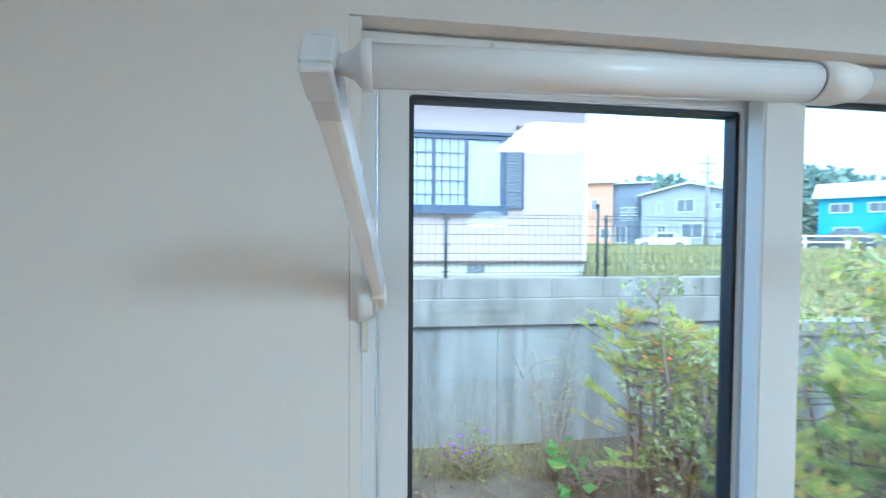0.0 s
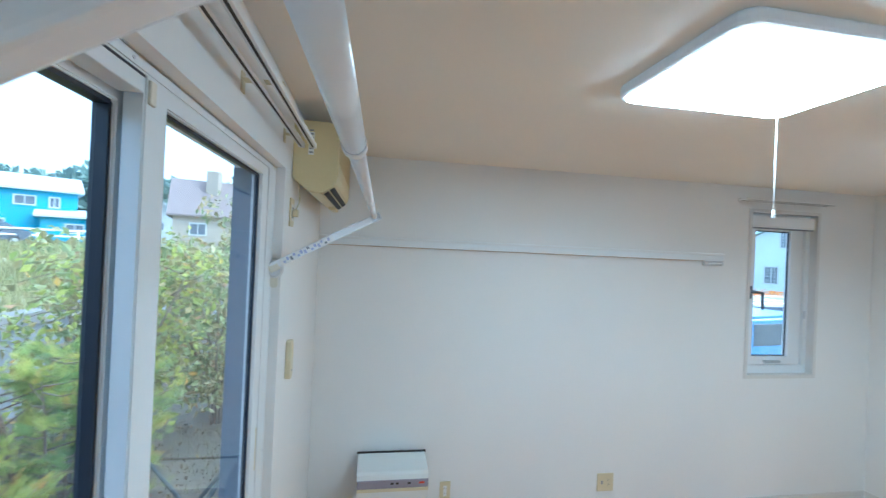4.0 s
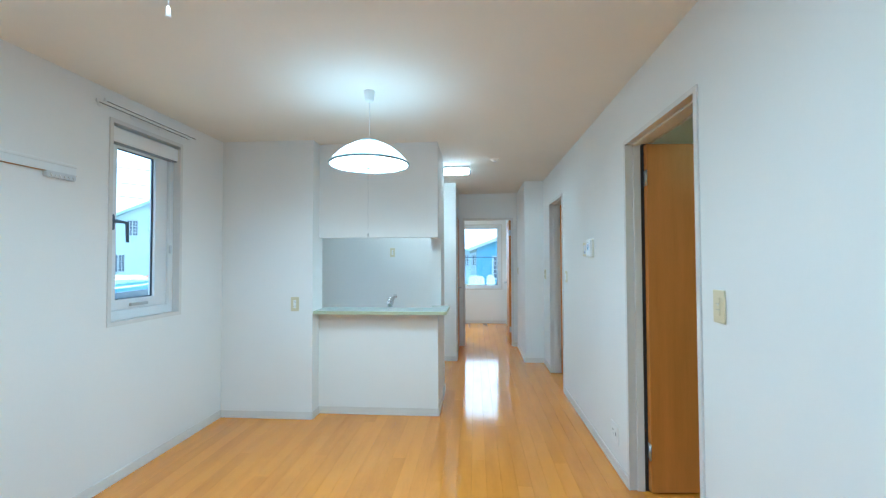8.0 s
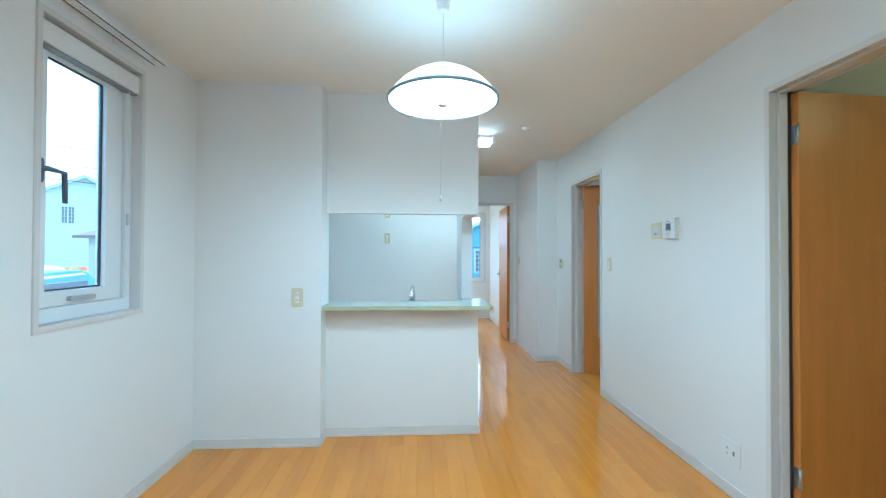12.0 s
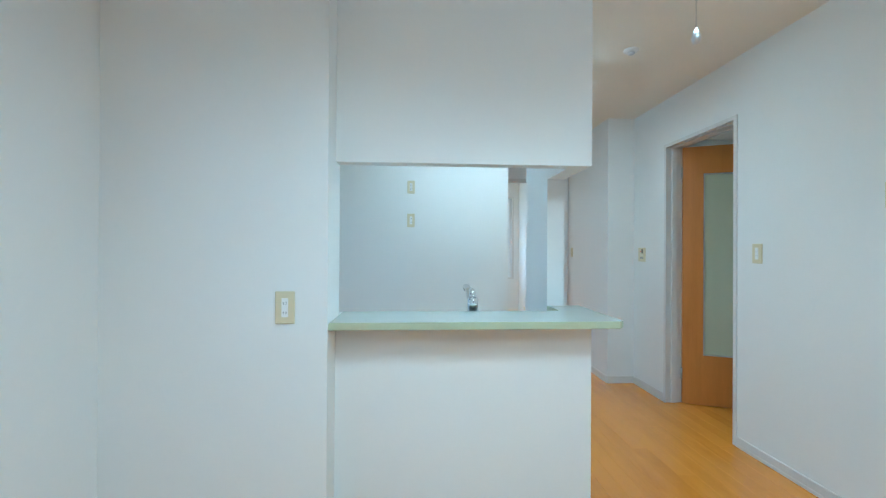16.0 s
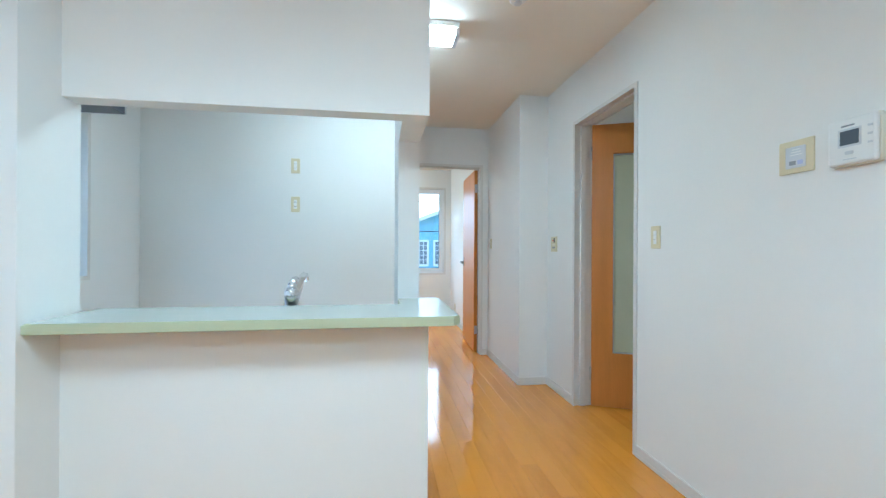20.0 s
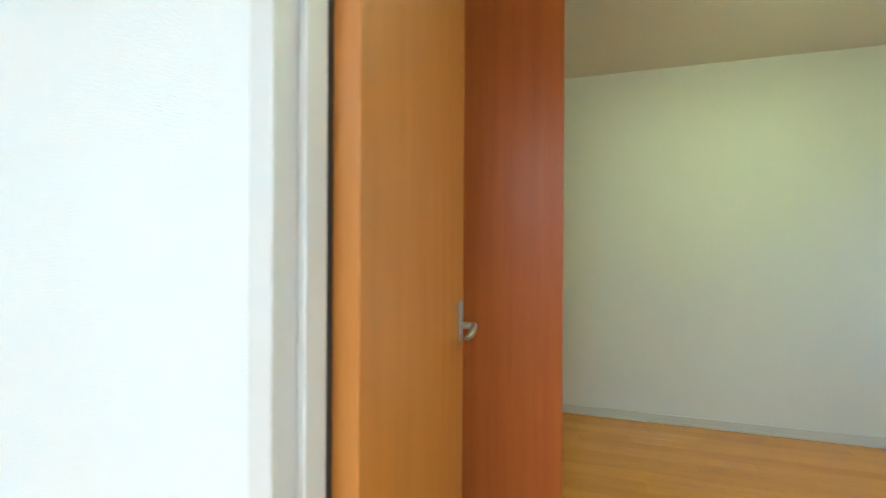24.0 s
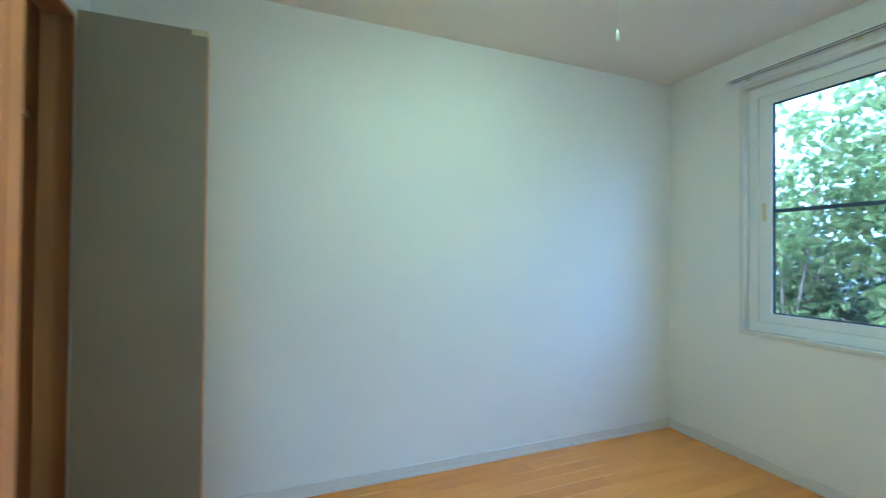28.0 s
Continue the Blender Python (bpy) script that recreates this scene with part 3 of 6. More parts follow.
# ---- folding closet doors ----
def bifold(name, x, y_wall, step, front_mat, back_mat, label, screws, t=0.022):
    """Two folded panels standing square to the closet front; the first at x, the second a step further."""
    top = thing(name, (x, y_wall - 0.02, 0), label, "closet door")
    w, h0, h1 = 0.432, 0.02, 2.105
    for k in (0, 1):
        x0 = x + k * step
        bm = box(x0, x0 + t, y_wall - 0.012 - w, y_wall - 0.012, h0, h1, 0.0015)
        bm.normal_update()
        for f in bm.faces:
            f.material_index = 0 if f.normal.x < -0.5 else 1 if f.normal.x > 0.5 else 2
        p = part("panel", bm, [front_mat, back_mat, M_DOOR], top)
        part("pivot_block", box(x0 - 0.0015, x0 + t + 0.0015, y_wall - 0.012 - w - 0.0015, y_wall - w + 0.045, h1 - 0.022, h1 + 0.002), M_IVORY, p, "small brass-coloured corner bracket")
        for yy in (0.09, 0.21) if screws else ():
            part("screw", tube([(x0 - 0.0015, y_wall - 0.03 - w + yy, 0.98), (x0 + 0.002, y_wall - 0.03 - w + yy, 0.98)], 0.0035, 8), M_CHROME, p)
    return top


bifold("folding_closet_door", 4.262, 3.511, 0.032, M_RED, M_DBACK, "reddish wood folding closet door, folded open at the near jamb", False, 0.03)
bifold("folding_closet_door", 5.727, 3.54, -0.03, M_DBACK, M_RED, "folding closet door, grey-brown back side showing, folded open at the far jamb", True)
casing("closet_frame", "x", BY1, 4.345, 5.765, 2.115, -1, 0.10, "dark brown frame of the open closet", mat=M_LINING, gap_mat=M_LINING, arch=False)
cb = tagged(thing("closet_lining", (5.0, 4.2, 0), "dark brown lining inside the closet", "lining"), kind="structure")
part("side_panel", box(5.80, 5.812, 3.661, 4.259, 0.0, 2.399), M_LINING, cb)
part("side_panel", box(4.151, 4.163, 3.661, 4.259, 0.0, 2.399), M_LINING, cb)
part("back_panel", box(4.163, 5.80, 4.247, 4.259, 0.0, 2.399), M_LINING, cb)
part("shelf", box(4.164, 5.799, 3.70, 4.246, 1.70, 1.722, 0.002), M_LINING, cb)
part("front_return", box(5.766, 5.80, 3.661, 3.672, 0.0, 2.399), M_LINING, cb)


# ---- windows ----
def thing_ring(parent, name, axis, c0, c1, u0, u1, z0, z1, w, mat, bev=0.003, label=""):
    wl_, wr, wb, wt = w if isinstance(w, tuple) else (w, w, w, w)
    bm = wall_mesh("x" if axis == "x" else "y", c0, c1, u0, u1, z0, z1, [(u0 + wl_, u1 - wr, z0 + wb, z1 - wt)])
    if bev:
        bmesh.ops.bevel(bm, geom=[e for e in bm.edges if e.is_manifold and e.calc_face_angle(0) > 1.0], offset=bev, segments=2, affect="EDGES")
    return part(name, bm, mat, parent, label)


def slab_along(axis, c0, c1, u0, u1, z0, z1, bev=0.0):
    return box(u0, u1, c0, c1, z0, z1, bev) if axis == "x" else box(c0, c1, u0, u1, z0, z1, bev)


def sash(parent, axis, c, t, u0, u1, z0, z1, w, edge=0.0065):
    s = thing_ring(parent, "sash", axis, c - t / 2, c + t / 2, u0, u1, z0, z1, w, M_PVC, 0.003, "white plastic window sash")
    wl_, wr, wb, wt = w if isinstance(w, tuple) else (w, w, w, w)
    a, b, d, e = u0 + wl_, u1 - wr, z0 + wb, z1 - wt
    thing_ring(s, "gasket", axis, c - edge, c + edge, a - 0.0005, b + 0.0005, d - 0.0005, e + 0.0005, 0.008, M_GASKET, 0, "black rubber gasket")
    g = part("pane", slab_along(axis, c - 0.003, c + 0.003, a + 0.007, b - 0.007, d + 0.007, e - 0.007), M_GLASS, s, "clear glass pane")
    return s


# garden sliding door
w1 = tagged(thing("window_1", (1.84, -0.05, 0), "white plastic sliding glass door to the garden, closed", "window"), kind="structure")
thing_ring(w1, "window_frame", "x", -0.15, -0.033, 1.072, 2.6125, 0.0, 2.098, (0.103, 0.03, 0.03, 0.022), M_PVC, 0.003, "white plastic outer frame")
part("jamb_liner", box(2.600, 2.6145, -0.0328, -0.001, 0.0, 2.098), M_WALL, w1, "plastered reveal")
sash(w1, "x", -0.052, 0.034, 1.176, 1.979, 0.032, 2.078, (0.074, 0.075, 0.09, 0.036))
sash(w1, "x", -0.095, 0.036, 1.925, 2.580, 0.032, 2.078, (0.054, 0.046, 0.09, 0.048), edge=0.012)
part("track_cover", box(1.1752, 1.1766, -0.149, -0.0725, 0.031, 2.07), M_SLATE, w1, "dark outer track side")
part("head_cover", box(1.981, 2.58, -0.0745, -0.036, 2.045, 2.0755, 0.002), M_PVC, w1)
# Solid black strip on the cover's face draws the shadow of the head gap.
part("head_gap_shade", box(1.981, 2.58, -0.0363, -0.0350, 2.0705, 2.0745), M_GASKET, w1, "black strip for the shadow gap over the outer sash")
part("lintel_line", box(1.09, 2.585, -0.0332, -0.0318, 2.0970, 2.0985), M_PVCG, w1, "thin joint under the lintel")
part("latch", rbox(1.9795, 1.993, -0.070, -0.038, 1.0, 1.13, "x", 0.006), M_PVCG, w1, "white crescent latch")
part("cushion", box(1.955, 1.973, -0.0355, -0.029, 2.03, 2.07, 0.002), M_CREAM, w1)
for x in (1.10, 1.62, 2.02, 2.42):
    part("screw", tube([(x, -0.0335, 2.087), (x, -0.0315, 2.087)], 0.0035, 8), M_GREYP, w1)
for z in (0.45, 1.05, 1.60, 1.85):
    part("screw", tube([(1.10, -0.0335, z), (1.10, -0.0315, z)], 0.0035, 8), M_GREYP, w1)
part("sticker", box(1.178, 1.190, -0.0357, -0.0347, 1.02, 1.17), M_IVORY, w1)
tagged(link("window_sill_track", box(1.073, 2.612, -0.033, 0.0, -0.005, 0.012, 0.002), M_TRIM), "grey-beige threshold of the sliding door", "threshold", kind="structure")

# small left window with casing
w2 = tagged(thing("window_2", (0, 3.44, 0.95), "narrow white tilt window in the living room wall, closed", "window"), kind="structure")
thing_ring(w2, "casing", "y", -0.10, 0.008, 3.120, 3.755, 0.955, 2.235, (0.026, 0.026, 0.026, 0.026), M_TRIM, 0.002, "grey-beige window casing")
thing_ring(w2, "window_frame", "y", -0.135, -0.045, 3.147, 3.728, 0.982, 2.208, (0.03, 0.045, 0.06, 0.03), M_PVC, 0.003, "white plastic frame")
sash(w2, "y", -0.072, 0.045, 3.178, 3.625, 1.045, 2.14, (0.058, 0.07, 0.065, 0.06), edge=0.005)
part("blind_box", box(-0.058, -0.006, 3.155, 3.720, 2.10, 2.19, 0.006), M_WHITEP, w2, "white roll-screen box")
# Grey strip paints the shadow line below the screen box.
part("box_shade", box(-0.052, -0.012, 3.16, 3.715, 2.092, 2.0995), M_INK, w2, "dark strip for the shadow under the screen box")
part("box_end", box(-0.060, -0.004, 3.7205, 3.7265, 2.095, 2.195, 0.003), M_CREAM, w2)
part("mullion", box(-0.12, -0.062, 3.628, 3.683, 1.042, 2.178, 0.003), M_PVC, w2)
part("window_handle", tube([(-0.045, 3.195, 1.60), (-0.022, 3.205, 1.607), (-0.012, 3.275, 1.600), (-0.012, 3.280, 1.475)], [0.012, 0.012, 0.012, 0.010], 10), M_SLATE, w2, "dark grey lever handle")
part("handle_base", rbox(-0.050, -0.041, 3.178, 3.214, 1.55, 1.65, "x", 0.012), M_SLATE, w2)
part("bottom_latch", rbox(-0.050, -0.030, 3.34, 3.48, 1.062, 1.082, "x", 0.008), M_ALU, w2, "brushed metal bottom latch")
for z0, z1 in ((1.05, 1.45), (1.50, 2.09)):
    part("blind_cord", tube([(-0.02, 3.668, z1), (-0.02, 3.668, z0)], 0.0018, 6), M_WHITEP, w2)
part("cord_end", rbox(-0.025, -0.015, 3.660, 3.676, 1.41, 1.47, "x", 0.005), M_GREYP, w2)
for z in [1.28 + 0.013 * i for i in range(9)]:
    part("bead", tube([(-0.016, 3.676, z - 0.003), (-0.016, 3.676, z + 0.003)], 0.003, 6), M_WHITEP, w2)

# kitchen window
w3 = tagged(thing("window_3", (0, 5.52, 0.95), "white kitchen window with a grey casing", "window"), kind="structure")
thing_ring(w3, "casing", "y", -0.10, 0.008, 5.175, 5.865, 0.925, 1.975, 0.026, M_TRIM, 0.002, "grey-beige window casing")
sash(w3, "y", -0.09, 0.045, 5.205, 5.835, 0.955, 1.945, 0.05)

# back room window; its unseen left part is widened to let in more daylight
w4 = tagged(thing("window_4", (2.1, RB, 0.8), "white sliding window of the back room", "window"), kind="structure")
thing_ring(w4, "casing", "x", RB - 0.008, RB + 0.10, 0.855, 2.787, 0.712, 2.115, 0.026, M_TRIM, 0.002, "grey-beige window casing")
thing_ring(w4, "window_frame", "x", RB + 0.03, RB + 0.135, 0.882, 2.760, 0.739, 2.088, 0.022, M_PVC, 0.003)
sash(w4, "x", RB + 0.062, 0.034, 1.80, 2.737, 0.762, 2.065, (0.05, 0.05, 0.05, 0.045))
sash(w4, "x", RB + 0.105, 0.034, 0.905, 1.86, 0.762, 2.065, 0.05)
part("rail", box(1.851, 2.686, RB + 0.052, RB + 0.072, 1.40, 1.415), M_NAVY, w4, "dark horizontal bar")

# bedroom window
w5 = tagged(thing("window_5", (4.56, BY0, 0.75), "white sliding bedroom window, closed", "window"), kind="structure")
thing_ring(w5, "casing", "x", BY0 - 0.10, BY0 + 0.010, 3.765, 5.418, 0.738, 2.208, 0.026, M_TRIM, 0.002, "grey-beige window casing")
thing_ring(w5, "window_frame", "x", BY0 - 0.135, BY0 - 0.035, 3.792, 5.3905, 0.7655, 2.181, (0.05, 0.05, 0.055, 0.06), M_PVC, 0.003)
sash(w5, "x", BY0 - 0.062, 0.036, 4.56, 5.339, 0.822, 2.12, (0.06, 0.068, 0.05, 0.05))
sash(w5, "x", BY0 - 0.104, 0.036, 3.844, 4.63, 0.822, 2.12, (0.06, 0.06, 0.05, 0.05))
part("rail", box(4.62, 5.271, BY0 - 0.070, BY0 - 0.054, 1.444, 1.464), M_NAVY, w5, "dark horizontal bar")
part("rail", box(3.904, 4.57, BY0 - 0.112, BY0 - 0.096, 1.444, 1.464), M_NAVY, w5, "dark horizontal bar")
part("finger_pull", rbox(5.300, 5.322, BY0 - 0.0445, BY0 - 0.040, 1.40, 1.505, "y", 0.006), M_IVORY, w5, "ivory finger pull")


# ---- curtain rails ----
def curtain_rail(name, axis, c, u0, u1, z, n, label, face, size=0.011, gap=0.045, bracket=None):
    mid = ((u0 + u1) / 2, c, z) if axis == "x" else (c, (u0 + u1) / 2, z)
    top = thing(name, mid, label, "curtain rail")
    s = 1 if c > face else -1
    for k in range(n):
        cc = c + s * gap * k
        a, b = cc - size, cc + size
        rail = part("rail", slab_along(axis, a, b, u0, u1, z - min(0.009, size * 1.2), z + 0.009, 0.002), M_WHITEP, top, "white enamelled rail")
        part("slot", slab_along(axis, cc - 0.003, cc + 0.003, u0 + 0.01, u1 - 0.01, z - min(0.009, size * 1.2) - 0.0015, z - min(0.009, size * 1.2) + 0.0005), M_DARK, rail, "dark runner slot")
        for u in (u0 - 0.006, u1 - 0.006):
            part("end_cap", slab_along(axis, a - 0.001, b + 0.001, u, u + 0.012, z - 0.011, z + 0.010, 0.002), M_WHITEP, rail)
    for u in [u0 + (u1 - u0) * f for f in (0.06, 0.36, 0.66, 0.95)]:
        lo, hi = min(face, c + s * (gap * (n - 1) + size)), max(face, c + s * (gap * (n - 1) + size))
        part("bracket", slab_along(axis, lo, hi, u - 0.012, u + 0.012, z + 0.009, z + 0.013), bracket or M_IVORY, top)
        part("wall_plate", slab_along(axis, min(face, face + s * 0.004), max(face, face + s * 0.004), u - 0.014, u + 0.014, z - 0.02, z + 0.03, 0.001), bracket or M_IVORY, top)
    return top


curtain_rail("double_curtain_rail", "x", 0.045, 1.02, 2.68, 2.205, 2, "white double curtain rail above the sliding door", 0.0)
curtain_rail("curtain_rail", "y", 0.03, 3.005, 3.795, 2.292, 2, "thin white double curtain rail above the narrow window", 0.0, size=0.005, gap=0.052, bracket=M_WHITEP)
curtain_rail("curtain_rail", "x", BY0 + 0.030, 3.72, 5.455, 2.247, 2, "thin white curtain rail above the bedroom window", BY0, size=0.007, gap=0.03)

# ---- laundry pole on two folding arms ----
lp = thing("laundry_pole_holder", (1.85, 0.0, 1.72), "white indoor laundry pole on two folding arms beside the sliding door", "laundry pole")
POLE = (Vector((2.577, 0.312, 1.911)), Vector((1.05, 0.339, 1.934)))     # its near and far end


def along_pole(x):
    return POLE[0].lerp(POLE[1], (x - POLE[0].x) / (POLE[1].x - POLE[0].x))


def arm(foot, tip, side, sticker, off):
    """An arm from its pivot at the window's reveal up past the pole; side: the way the pivot plate faces."""
    foot, tip = Vector(foot), Vector(tip)
    d = tip - foot
    ln = d.length
    m = Matrix.Translation(foot) @ Matrix.Rotation(-math.atan2(d.x, d.y), 4, "Z") @ Matrix.Rotation(math.atan2(d.z, math.hypot(d.x, d.y)), 4, "X")

    def turned(bm):
        bmesh.ops.transform(bm, matrix=m, verts=bm.verts)
        return bm

    bar = part("arm_bar", turned(box(-0.0075, 0.0075, -0.012, ln - 0.034, -0.0140, 0.0140, 0.003)), M_POLE, lp, "flat white arm")
    tip_ob = part("arm_tip", turned(box(-0.0080, 0.0080, ln - 0.040, ln - 0.022, -0.0145, 0.0145, 0.002)), M_GREYP, bar, "pale grey plastic tip")
    for z0, z1 in ((-0.0155, -0.0095), (0.0095, 0.0155)):
        part("clip_side", turned(box(-0.0090, 0.0090, ln - 0.023, ln, z0, z1, 0.002)), M_GREYP, tip_ob)
    part("clip_end", turned(box(-0.0095, 0.0095, ln - 0.007, ln + 0.001, -0.0095, 0.0095, 0.002)), M_GREYP, tip_ob)
    part("clip_web", turned(box(-0.002, 0.002, ln - 0.024, ln - 0.006, -0.0095, 0.0095)), M_WHITEP, tip_ob)
    if sticker:
        f = side * 0.0076
        part("sticker", turned(box(min(f, f + side * 0.0005), max(f, f + side * 0.0005), 0.03, 0.24, -0.012, 0.012)), M_WHITEP, bar, "white printed sticker")
        g = side * 0.0082
        for i in range(14):
            z0, z1 = ((-0.009, -0.001), (-0.004, 0.008), (-0.010, 0.004), (0.001, 0.010))[i % 4]
            part("printed_bar", turned(box(min(g, g + side * 0.0004), max(g, g + side * 0.0004), 0.04 + i * 0.0135, 0.049 + i * 0.0135, z0, z1)),
                 M_INK if i % 5 == 2 else M_PALEINK, bar)
    fz, fy = foot.z - 0.012, foot.y - 0.010
    xb = foot.x - side * off
    fy += 0.010 if sticker else 0.004
    r = 0.036 if sticker else 0.030
    base = part("pivot_plate", tube([(xb - side * 0.012, fy, fz), (xb - side * 0.002, fy, fz), (xb + side * 0.006, fy, fz)], [r, r, r * 0.85], 28), M_WHITEP, lp, "round ivory-white pivot plate")
    part("pivot_cap", tube([(xb + side * 0.006, fy, fz), (xb + side * 0.012, fy, fz)], [r * 0.82, r * 0.70], 28), M_GREYP, base, "grey pivot cap")
    part("foot_block", turned(box(-0.0085, 0.0085, -0.018, 0.020, -0.021, 0.004, 0.004)), M_CREAM, bar, "ivory arm foot")
    lo, hi = sorted((xb - side * 0.007, xb - side * 0.001))
    part("lower_plate", rbox(lo, hi, fy - 0.014, fy + 0.014, fz - 0.070, fz - 0.018, "x", 0.010), M_CREAM, base, "ivory lower plate")


arm((2.576, 0.002, 1.747), (2.604, 0.323, 1.9141), -1, False, 0.014)
arm((1.112, -0.020, 1.730), (1.079, 0.362, 1.940), 1, True, 0.022)
part("pole", tube([POLE[1], along_pole(2.302)], 0.0098, 20), M_POLE, lp, "thin inner tube")
part("pole", tube([along_pole(2.302), POLE[0]], 0.0120, 20), M_POLE, lp, "thick outer tube")
part("pole_joint", tube([along_pole(2.268), along_pole(2.284), along_pole(2.3015)], [0.0106, 0.0134, 0.0134], 20), M_WHITEP, lp)
part("joint_line", tube([along_pole(2.3012), along_pole(2.3026)], 0.01215, 20), M_INK, lp, "thin dark joint line")
part("pole_cap", tube([along_pole(v) for v in (2.5755, 2.576, 2.581, 2.5816, 2.586, 2.591, 2.600)], [0.0120, 0.0138, 0.0138, 0.0130, 0.0080, 0.0058, 0.0055], 24), M_GREYP, lp)
part("pole_cap", tube([along_pole(1.045), along_pole(1.085)], [0.0101, 0.0110], 20), M_GREYP, lp)

# ---- air conditioner ----
ac = thing("air_conditioner", (0.55, 0, 2.17), "yellowed ivory wall air conditioner above the sliding door's end", "air conditioner")
prof = [(0.0, 2.0851), (0.0, 2.3132), (0.03, 2.325), (0.135, 2.325), (0.165, 2.3132), (0.178, 2.2857), (0.182, 2.1047), (0.172, 2.0693), (0.12, 2.03), (0.07, 2.03)]
bm = prism(prof, "x", 0.155, 0.945)
bmesh.ops.bevel(bm, geom=[e for e in bm.edges if e.calc_face_angle(0) > 0.5], offset=0.006, segments=2, affect="EDGES")
part("body", bm, M_AC, ac)
for i in range(14):
    part("side_slat", box(0.9448, 0.9475, 0.150, 0.176, 2.150 + i * 0.0095, 2.1545 + i * 0.0095), M_AC, ac)
for i in range(11):
    part("grille_slat", box(0.19, 0.915, 0.181, 0.1845, 2.1637 + i * 0.0145, 2.1692 + i * 0.0145, 0.001), M_AC, ac)
for i, (y0, z0, y1, z1) in enumerate(((0.166, 2.0607, 0.148, 2.0473), (0.142, 2.0426, 0.124, 2.0292))):
    bm = prism([(y0 + 0.003, z0 - 0.003), (y0 - 0.001, z0 + 0.001), (y1 - 0.001, z1 + 0.001), (y1 + 0.003, z1 - 0.003)], "x", 0.21, 0.90)
    part("outlet_slot", bm, M_DARK, ac, "dark air outlet")
part("side_label", box(0.9452, 0.9462, 0.06, 0.082, 2.1834, 2.2778), M_WHITEP, ac, "white rating label")
for i in range(7):
    part("label_line", box(0.9462, 0.9466, 0.063, 0.079, 2.1913 + i * 0.015, 2.1968 + i * 0.015), M_INK, ac)
part("drain_cover", rbox(0.17, 0.34, 0.085, 0.125, 2.0143, 2.0339, "x", 0.008), M_AC, ac)


